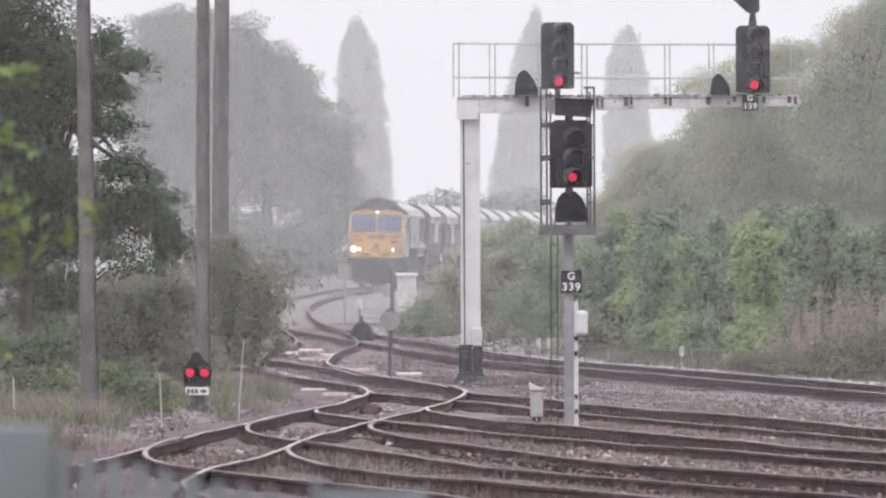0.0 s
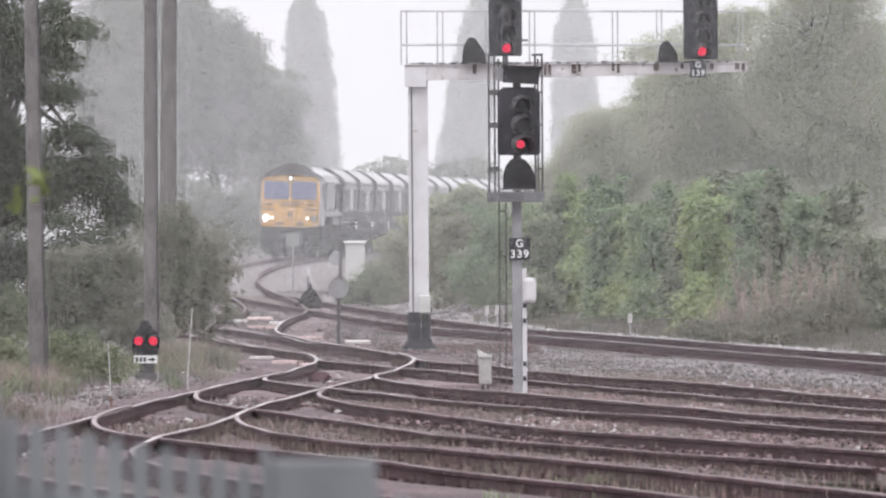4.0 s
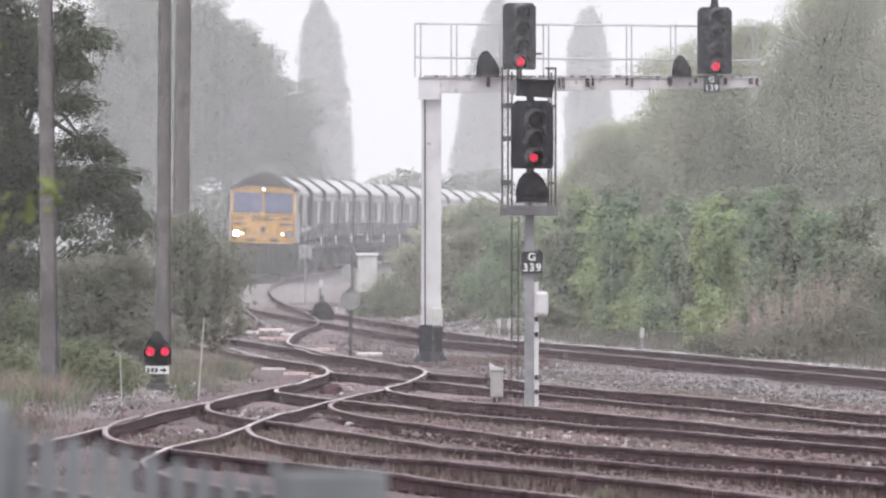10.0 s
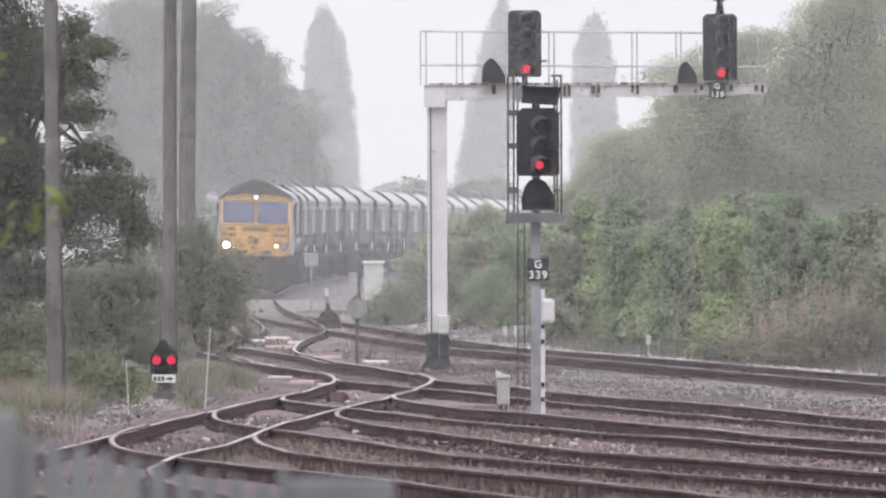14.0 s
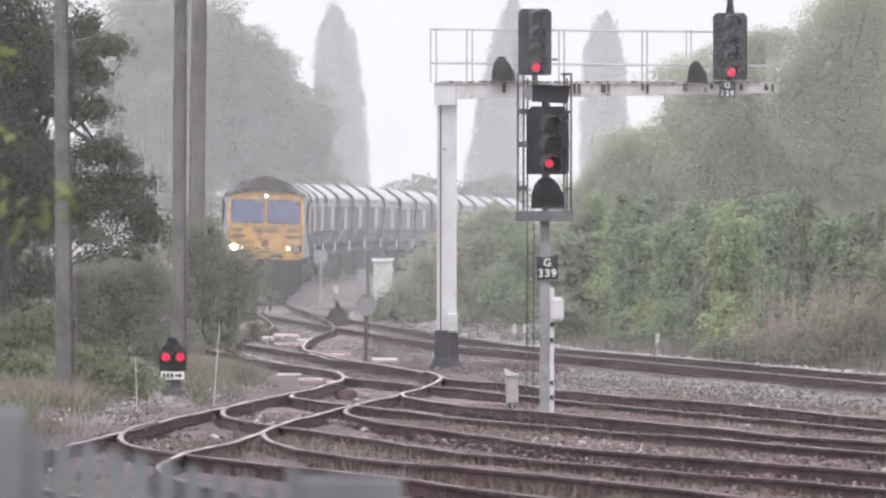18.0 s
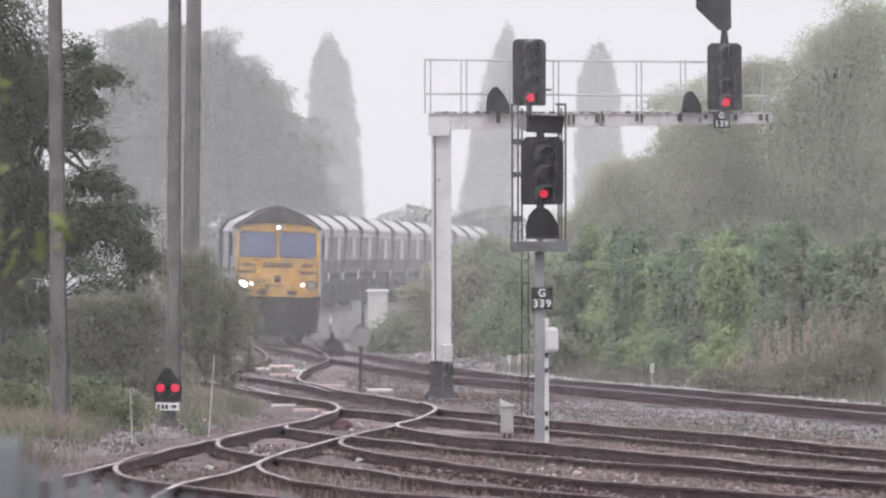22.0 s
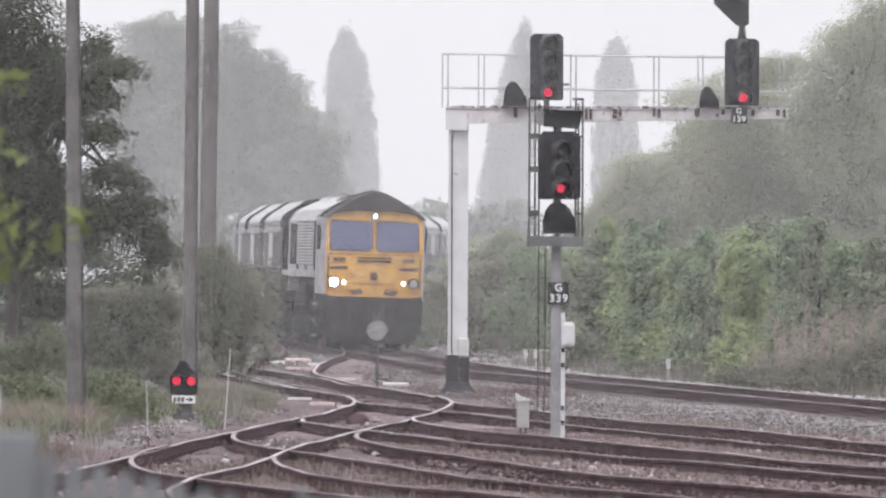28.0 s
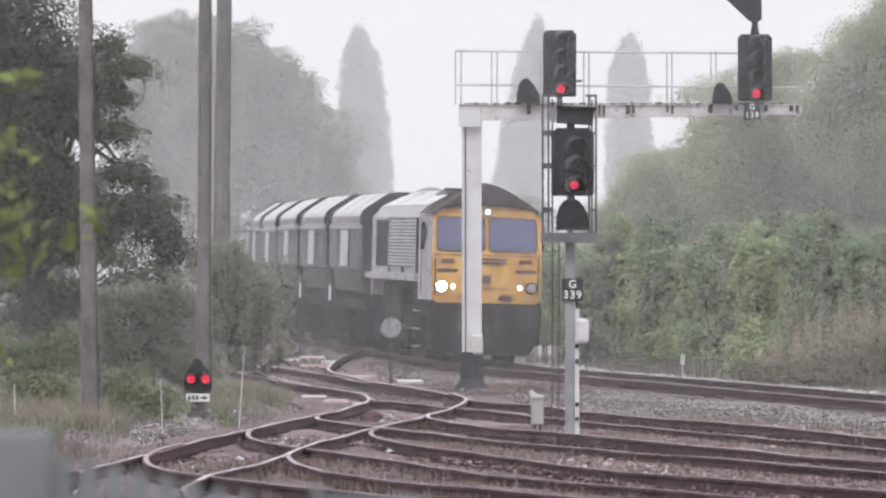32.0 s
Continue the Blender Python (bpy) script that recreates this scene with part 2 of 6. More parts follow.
LEAF_NEAR = leaf("leaf_lime", (0.185, 0.225, 0.088), (0.245, 0.275, 0.120))
LEAF_BRAMBLE = leaf("leaf_bramble", (0.230, 0.235, 0.184), (0.275, 0.265, 0.215))
LEAF_OLIVE = leaf("leaf_olive", (0.275, 0.275, 0.205), (0.325, 0.315, 0.240))
LEAF_LUSH = leaf("leaf_lush", (0.180, 0.208, 0.122), (0.240, 0.246, 0.158), 0.4, 0.4)
LEAF_DUSK = leaf("leaf_dusk", (0.148, 0.172, 0.108), (0.196, 0.210, 0.138))
LEAF_WITHERED = leaf("leaf_withered", (0.200, 0.196, 0.150), (0.255, 0.232, 0.184))
GRASS = leaf("grass", (0.108, 0.110, 0.084), (0.165, 0.148, 0.120))
DRY_STEM = leaf("dry_stem", (0.285, 0.215, 0.195), (0.205, 0.152, 0.136), tr=0.15)
SEED_HEAD = leaf("seed_head", (0.47, 0.375, 0.345), (0.36, 0.285, 0.255), 0.4, 0.4)


# ---- small mesh tools ----
def mesh_of(bm, name, material):
    bmesh.ops.recalc_face_normals(bm, faces=bm.faces)
    me = bpy.data.meshes.new(name)
    bm.to_mesh(me)
    bm.free()
    for m in material if isinstance(material, (list, tuple)) else [material]:
        me.materials.append(m)
    return me


def part(name, bm, material, parent=None, label="", at=None, smooth=False):
    """Links a bmesh (or a ready mesh) as one object."""
    me = mesh_of(bm, name, material) if isinstance(bm, bmesh.types.BMesh) else bm
    if smooth:
        me.polygons.foreach_set("use_smooth", [True] * len(me.polygons))
    ob = new(name, me)
    if parent is not None:
        ob.parent = parent
    if at is not None:
        ob.matrix_basis = at
    if label:
        ob["label"] = label
    return ob


def thing(name, label, category, at, group="", kind=""):
    ob = new(name)
    ob.empty_display_size = 0.2
    ob.matrix_basis = at
    return tagged(ob, label, category, group, kind)


def add_box(bm, x0, x1, y0, y1, z0, z1, bevel=0.0):
    r = bmesh.ops.create_cube(bm, size=1)
    bmesh.ops.scale(bm, vec=(x1 - x0, y1 - y0, z1 - z0), verts=r["verts"])
    bmesh.ops.translate(bm, vec=((x0 + x1) / 2, (y0 + y1) / 2, (z0 + z1) / 2), verts=r["verts"])
    if bevel:
        es = {e for v in r["verts"] for e in v.link_edges}
        bmesh.ops.bevel(bm, geom=list(es), offset=bevel, segments=2, profile=0.5, affect="EDGES")
    return r


def box(x0, x1, y0, y1, z0, z1, bevel=0.0):
    bm = bmesh.new()
    add_box(bm, x0, x1, y0, y1, z0, z1, bevel)
    return bm


def add_tube(bm, a, b, r0, r1=None, n=10, caps=True):
    a, b = Vector(a), Vector(b)
    r1 = r0 if r1 is None else r1
    m = Matrix.Translation((a + b) / 2) @ (b - a).to_track_quat("Z", "Y").to_matrix().to_4x4()
    bmesh.ops.create_cone(bm, cap_ends=caps, segments=n, radius1=r0, radius2=r1, depth=(b - a).length, matrix=m)


def tube(a, b, r0, r1=None, n=10):
    bm = bmesh.new()
    add_tube(bm, a, b, r0, r1, n)
    return bm


def prism(outline, y0, y1, bevel=0.0):
    """An outline in x and z, drawn out along y."""
    bm = bmesh.new()
    lo = [bm.verts.new((x, y0, z)) for x, z in outline]
    hi = [bm.verts.new((x, y1, z)) for x, z in outline]
    bm.faces.new(lo)
    bm.faces.new(list(reversed(hi)))
    n = len(lo)
    for i in range(n):
        bm.faces.new((lo[i], hi[i], hi[(i + 1) % n], lo[(i + 1) % n]))
    if bevel:
        bmesh.ops.recalc_face_normals(bm, faces=bm.faces)
        bmesh.ops.bevel(bm, geom=[e for e in bm.edges], offset=bevel, segments=2, affect="EDGES")
    return bm


def rail_ground(y):
    """Height of the rail tops: falling away far off, a slight dip on the curve, rising gently towards the camera."""
    return 0.005 * max(0.0, 235 - y) - min(1.6, 0.0030 * max(0.0, y - 465)) - 0.06 * math.exp(-((y - 315) / 24) ** 2) - 0.06 * math.exp(-((y - 340) / 35) ** 2)


def spot(px, py, y):
    """Place at the distance y that lies at that point of the reference view."""
    return ((px - 784) * y / F, y, EYE[2] - (py - 396) * y / F)


def spline(points, step=1.5):
    """A smooth line through plan points, as a list of (x, y)."""
    p = [Vector((x, y)) for x, y in points]
    p = [2 * p[0] - p[1]] + p + [2 * p[-1] - p[-2]]
    out = []
    for i in range(1, len(p) - 2):
        a, b, c, d = p[i - 1:i + 3]
        n = max(2, int((c - b).length / step))
        for k in range(n):
            t = k / n
            out.append(0.5 * ((2 * b) + (c - a) * t + (2 * a - 5 * b + 4 * c - d) * t * t + (3 * b - a - 3 * c + d) * t ** 3))
    out.append(p[-2])
    return out


# ---- plan of the tracks (x, y of the centre lines) ----
MAIN = [(9.02, 150), (7.29, 170), (6.42, 180), (5.12, 195), (4.25, 205), (2.75, 222), (0.92, 241.6), (-0.31, 256.8), (-1.40, 272), (-2.79, 294.8), (-4.20, 325), (-4.98, 355), (-5.29, 385),
        (-4.97, 425), (-3.85, 462), (-1.9, 506), (0.9, 560), (3.9, 616), (9.2, 700), (18.5, 820), (31, 950)]
LADDER = [(-3.04, 102.5), (-2.84, 108), (-2.5, 117), (-2.05, 130), (-1.65, 139), (-1.08, 150), (-0.68, 160), (-0.40, 171), (-0.62, 181), (-1.25, 190),
          (-2.05, 200), (-3.2, 220), (-4.7, 240), (-7.5, 272)]
SIDING_1 = [(-0.62, 181), (-0.45, 176), (-0.28, 171), (0.10, 168), (0.75, 163.5), (1.69, 153.6), (2.39, 148.2), (3.04, 143.1), (3.64, 138.4), (4.21, 133.9), (4.74, 129.7), (5.43, 124.3), (6.15, 118.6)]
SIDING_2 = [(-0.80, 157), (-0.96, 152.5), (-0.90, 148.3), (-0.60, 144.5), (-0.15, 141), (0.50, 136.5), (1.42, 129.1), (2.01, 124.8), (2.57, 121.1), (3.10, 117.7), (3.61, 114.8), (4.10, 112.2), (4.76, 108.9), (5.47, 105.5)]
SIDING_3 = [(-1.40, 143.5), (-1.62, 138.5), (-1.60, 133.5), (-1.36, 128.5), (-0.98, 124.5), (-0.42, 120.5), (0.14, 115.9), (0.74, 110.4), (1.17, 107.0), (1.68, 104.1), (2.16, 101.8), (2.62, 99.6), (3.06, 97.4), (3.48, 95.3), (4.63, 89.2)]
SIDING_4 = [(-2.22, 125.5), (-2.40, 120.5), (-2.36, 116), (-2.12, 111), (-1.72, 106.5), (-1.18, 103), (-0.62, 100), (-0.02, 96.8), (0.75, 92.5), (3.1, 79), (6.6, 58)]
SIDING_5 = [(-2.84, 108), (-3.02, 103), (-3.06, 98.5), (-2.75, 93), (-2.1, 88), (-1.4, 84), (-0.6, 80), (0.6, 74.8), (3.0, 64)]
CONNECTION = [(-1.55, 194), (-2.45, 211), (-3.06, 226), (-3.18, 240), (-3.05, 252), (-2.80, 263), (-2.86, 275), (-3.20, 290), (-3.7, 310)]


# ---- ground ----
def yard_x(y):
    """Where the sidings' lead track runs, which bounds the rough ground beside the yard."""
    return float(np.interp(y, [q for _, q in LADDER], [p for p, _ in LADDER]))


def terrain(x, y):
    z = rail_ground(y) - 0.27
    z += 0.05 * noise.noise((x * 0.5, y * 0.12, 3.1))
    # a low bank behind the running line, and rough ground towards the trees
    if y > 60:
        mx = main_x(y)
        d = x - mx
        if d > 2.4:
            z += min(1.1, (d - 2.4) * 0.16) * min(1.0, (y - 60) / 60)
        berm = yard_x(y) - 1.75 - x
        if berm > 0 and y < 225:
            z += min(0.23, berm * 0.4) * min(1.0, (225 - y) / 30)
        side = -3.6 - x if y < 200 else -6.0 - (y - 200) * 0.03 - x
        if side > 0:
            z += min(0.8, side * 0.10)
    return z


MAIN_LINE = spline(MAIN, 4.0)
MAIN_Y = np.array([p.y for p in MAIN_LINE])
MAIN_X = np.array([p.x for p in MAIN_LINE])


def main_x(y):
    return float(np.interp(y, MAIN_Y, MAIN_X))


def grid_mesh(name, xs, ys, height):
    verts = [(x, y, height(x, y)) for y in ys for x in xs]
    n = len(xs)
    faces = [(j * n + i, j * n + i + 1, (j + 1) * n + i + 1, (j + 1) * n + i) for j in range(len(ys) - 1) for i in range(n - 1)]
    me = bpy.data.meshes.new(name)
    me.from_pydata(verts, [], faces)
    me.polygons.foreach_set("use_smooth", [True] * len(faces))
    return me


xs = [-3000, -1200, -400, -150, -70, -40] + [-25 + i * 0.8 for i in range(63)] + [40, 70, 150, 400, 1200, 3000]
ys = [-600, -100, -20, 10, 30, 50] + [60 + i * 2.0 for i in range(150)] + [380, 420, 480, 560, 700, 900, 1300, 2000, 3200]
ground_mesh = grid_mesh("ground", xs, ys, terrain)
ground_mesh.materials.append(EARTH)
tagged(new("ground", ground_mesh), "damp brown earth with thin grass beside the railway", "ground", kind="structure")


def ribbon(name, line, half, drop, material, label, category, shoulder=0.5, inner=None, edge=-0.34, hollow=0.0, heap=0.0):
    """A bed of stone along a track, with sloping shoulders."""
    rows, faces = [], []
    run = 0.0
    for i, p in enumerate(line):
        d = (line[min(i + 1, len(line) - 1)] - line[max(i - 1, 0)]).normalized()
        s = Vector((-d.y, d.x))
        run += (p - line[max(i - 1, 0)]).length
        h = heap * min(1.0, max(0.0, (run - 20) / 14))
        z = rail_ground(p.y) - drop
        for k, (o, dz) in enumerate(((-half - shoulder, edge), (-half, h), (-0.90, h * 0.8), (-0.6, -hollow), (0, -hollow), (0.6, -hollow), (0.90, h * 0.8), (half, h), (half + shoulder, edge))):
            q = p + s * o
            rows.append((q.x, q.y, z + dz + 0.045 * noise.noise((q.x * 1.7, q.y * 0.7, k))))
    n = 9
    for j in range(len(line) - 1):
        faces += [(j * n + i, j * n + i + 1, (j + 1) * n + i + 1, (j + 1) * n + i) for i in range(n - 1)]
    me = bpy.data.meshes.new(name)
    me.from_pydata(rows, [], faces)
    me.materials.append(material)
    if inner is not None:
        me.materials.append(inner)
        me.polygons.foreach_set("material_index", [1 if i % 8 in (2, 3, 4, 5) else 0 for i in range(len(faces))])
    return tagged(new(name, me), label, category, kind="structure")


ribbon("ballast_main", [p for p in MAIN_LINE if p.y < 700], 1.9, 0.185, BALLAST, "grey stone ballast bed of the running line", "ballast", 2.8, edge=-0.10)
for k, (plan, drop) in enumerate(((LADDER, 0.180), (SIDING_1, 0.184), (SIDING_2, 0.188), (SIDING_3, 0.192), (SIDING_4, 0.196), (SIDING_5, 0.200), (CONNECTION, 0.190))):
    ribbon("ballast_%d" % (k + 1), spline(plan, 2.0), 1.75, drop - 0.055, OILY_BALLAST if k in (0, 3, 4, 5) else SIDING_BALLAST, "brown-stained stone ballast of the sidings", "ballast", 0.8, FOURFOOT, hollow=0.032, heap=0.0 if k in (0, 6) else 0.04)


# ---- tracks ----
RAIL_OUTLINE = [(-0.065, -0.159), (0.065, -0.159), (0.065, -0.150), (0.012, -0.128), (0.010, -0.045), (0.035, -0.036), (0.036, -0.008), (0.026, 0.0),
                (-0.026, 0.0), (-0.036, -0.008), (-0.035, -0.036), (-0.010, -0.045), (-0.012, -0.128), (-0.065, -0.150)]
SLEEPER_MESH = mesh_of(box(-1.25, 1.25, -0.125, 0.125, -0.13, 0.0, 0.012), "sleeper", SLEEPER)


def chair_mesh():
    bm = bmesh.new()
    for sx in (-0.753, 0.753):
        add_box(bm, sx - 0.17, sx + 0.17, -0.09, 0.09, 0.0, 0.025)
        add_box(bm, sx - 0.11, sx - 0.045, -0.05, 0.05, 0.02, 0.055)
        add_box(bm, sx + 0.045, sx + 0.11, -0.05, 0.05, 0.02, 0.055)
    return mesh_of(bm, "rail_chairs", RAIL_SIDE)


CHAIR_MESH = chair_mesh()


def rail_mesh(line, offset, wobble, head, web, shine_to):
    verts, faces, mats = [], [], []
    n = len(RAIL_OUTLINE)
    for i, p in enumerate(line):
        d = (line[min(i + 1, len(line) - 1)] - line[max(i - 1, 0)]).normalized()
        s = Vector((d.y, -d.x))
        c = p + s * (offset + wobble * 0.5 * noise.noise((p.x * 0.4, p.y * 0.21, 2.2 + offset)))
        dz = rail_ground(p.y) + wobble * (noise.noise((p.x * 0.3 + offset, p.y * 0.09, 7.7)) + 0.45 * noise.noise((p.x * 0.5 + offset, p.y * 0.33, 1.7)))
        for x, z in RAIL_OUTLINE:
            q = c + s * x
            verts.append((q.x, q.y, dz + z))
    for j in range(len(line) - 1):
        for i in range(n):
            k = (i + 1) % n
            faces.append((j * n + i, j * n + k, (j + 1) * n + k, (j + 1) * n + i))
            # Past the limit the head colour leaves out the painted sky shine.
            mats.append((1 if line[j].y < shine_to else 3) if i == 7 else 2 if i in (3, 10) else 0)
    faces += [tuple(range(n)), tuple(range((len(line) - 1) * n, len(line) * n))]
    mats += [0, 0]
    me = bpy.data.meshes.new("rail")
    me.from_pydata(verts, [], faces)
    me.materials.append(RAIL_SIDE)
    me.materials.append(head)
    me.materials.append(web)
    me.materials.append(NO_SHINE_HEAD)
    me.polygons.foreach_set("material_index", mats)
    return me


def track(name, plan, label, wobble=0.02, near=0.0, far=1e9, spacing=0.72, head=RAIL_HEAD, web=RAIL_WEB, shine_to=1e9):
    t = thing(name, label, "railway track", Matrix(), group="railway tracks", kind="structure")
    line = spline(plan, 1.0)
    for o in (-0.7525, 0.7525):
        part("rail", rail_mesh(line, o, wobble, head, web, shine_to), None, t)
    run, nxt = 0.0, 0.0
    for a, b in zip(line, line[1:]):
        step = (b - a).length
        while nxt < run + step:
            p = a + (b - a) * ((nxt - run) / step)
            if near < p.y < far:
                ang = math.degrees(math.atan2(-(b - a).x, (b - a).y)) + random.uniform(-1.2, 1.2)
                m = pose(p.x, p.y, rail_ground(p.y) - 0.162, 0, 0, ang)
                part("sleeper", SLEEPER_MESH, None, t, at=m)
                part("rail_chairs", CHAIR_MESH, None, t, at=m)
            nxt += spacing * random.uniform(0.9, 1.1)
        run += step
    return t


track("running_line", MAIN, "curved running line with dull steel rails on stone ballast", 0.008, 190, 330, head=SHINE_HEAD, web=PALE_WEB, shine_to=238)
track("ladder_track", LADDER, "rusty siding lead with polished rail heads", 0.03, 97, 225)
track("siding_one", SIDING_1, "uneven rusty siding joining the lead track", 0.03, 125, 176)
track("siding_two", SIDING_2, "uneven rusty siding with weeds between the rails", 0.03, 105, 152)
track("siding_three", SIDING_3, "uneven rusty siding with brown dry weeds", 0.03, 90, 138, head=WORN_HEAD)
track("siding_four", SIDING_4, "uneven rusty siding overgrown with grass", 0.03, 85, 121, head=WORN_HEAD)
track("siding_five", SIDING_5, "rusty siding next to the fence", 0.03, 70, 103, head=WORN_HEAD)
track("connection_track", CONNECTION, "short curved track linking the sidings to the running line", 0.012, 194, 290, shine_to=247)


# ---- lineside posts, signals and boxes ----
def text_mesh(text, size, material):
    cu = bpy.data.curves.new("text", "FONT")
    cu.body, cu.size, cu.extrude, cu.align_x, cu.align_y = text, size, 0.004, "CENTER", "CENTER"
    cu.offset = size * 0.02
    ob = bpy.data.objects.new("text", cu)
    me = bpy.data.meshes.new_from_object(ob)
    bpy.data.objects.remove(ob)
    me.materials.clear()
    me.materials.append(material)
    return me


def lens_hood(r, depth):
    """A visor over a lamp: the upper two thirds of a tube that slopes back."""
    bm = bmesh.new()
    n = 18
    for rr in (r, r - 0.008):
        ring0, ring1 = [], []
        for i in range(n + 1):
            a = radians(-35 + 250 * i / n)
            x, z = rr * math.cos(a), rr * math.sin(a)
            ring0.append(bm.verts.new((x, 0, z)))
            ring1.append(bm.verts.new((x * 0.92, -depth * (0.45 + 0.55 * (z / rr + 1) / 2), z * 0.92 - 0.1 * depth)))
        for i in range(n):
            bm.faces.new((ring0[i], ring0[i + 1], ring1[i + 1], ring1[i]))
    return bm


def disc(r, y, x=0.0, z=0.0, thick=0.01, n=20):
    return tube((x, y, z), (x, y - thick, z), r, r, n)


def signal_head(parent, x, y, z0, w, h, lamps, lit, lamp_r=0.095, lit_r=0.86):
    """A colour-light head: chamfered backboard, housing, lamps with visors. z0: its foot."""
    c = 0.07
    outline = [(-w / 2, 0.03), (-w / 2 + 0.03, 0), (w / 2 - 0.03, 0), (w / 2, 0.03), (w / 2, h - c), (w / 2 - c, h), (-w / 2 + c, h), (-w / 2, h - c)]
    head = part("backboard", prism(outline, -0.02, 0.02), BLACK, parent, "black signal backboard with cut corners", pose(x, y, z0))
    part("housing", box(-w * 0.3, w * 0.3, 0.02, 0.24, 0.04, h - 0.08, 0.02), DARK_STEEL, head)
    for i in range(lamps):
        z = h * (0.12 + 0.76 * i / max(1, lamps - 1)) if lamps == 4 else h * (0.16 + 0.29 * i)
        bezel = part("lens_bezel", disc(lamp_r * 1.15, -0.02, 0.02, z, 0.03), HOOD, head)
        part("lens", disc(lamp_r * (lit_r if i == lit else 0.85), -0.05, 0.02, z, 0.012), RED_LAMP if i == lit else DARK_LENS, bezel,
             "glowing red lamp" if i == lit else "unlit dark lens")
        part("visor", lens_hood(lamp_r * 1.5, 0.24), VISOR, head, at=pose(0.02, -0.03, z, 0, 0, 14))
    return head


def plate(parent, x, y, z, w, h, lines, size):
    p = part("number_plate", box(-w / 2, w / 2, -0.012, 0.012, -h / 2, h / 2, 0.004), PLATE_BLACK, parent, "black plate with white characters", pose(x, y, z))
    for k, s in enumerate(lines):
        for j, ch in enumerate(s):
            part("character", text_mesh(ch, size, PLATE_WHITE), None, p, "white painted character", pose((j - (len(s) - 1) / 2) * size * 0.60, -0.014, h * (0.24 - 0.48 * k), 90))
    return p


def route_hood(parent, x, y, z, w, h, domed=False):
    """A shunt signal in its black hooded case."""
    o = [(-w * 0.48, 0), (w * 0.5, 0), (w * 0.5, h * 0.34), (w * 0.30, h * 0.66), (w * 0.06, h * 0.95), (-w * 0.08, h), (-w * 0.22, h * 0.95), (-w * 0.38, h * 0.76), (-w * 0.47, h * 0.40)]
    if domed:
        o = [(-w * 0.48, 0), (w * 0.5, 0), (w * 0.5, h * 0.46), (w * 0.37, h * 0.73), (w * 0.19, h * 0.93), (-w * 0.02, h), (-w * 0.23, h * 0.94), (-w * 0.40, h * 0.73), (-w * 0.48, h * 0.42)]
    case = part("shunt_lamp_case", prism(o, -0.10, 0.20, 0.012), HOOD, parent, "hooded black lamp case", pose(x, y, z))
    o2 = [(-w * 0.30, h * 0.30), (-w * 0.20, h * 0.70), (-w * 0.04, h * 0.84), (w * 0.10, h * 0.76), (w * 0.34, h * 0.44), (w * 0.38, h * 0.30)]
    part("visor", prism(o2, -0.16, -0.102, 0.01), HOOD, case)
    part("visor_bracket", box(-w * 0.5, w * 0.5, -0.12, -0.102, 0.0, h * 0.05), DARK_STEEL, case)
    return case


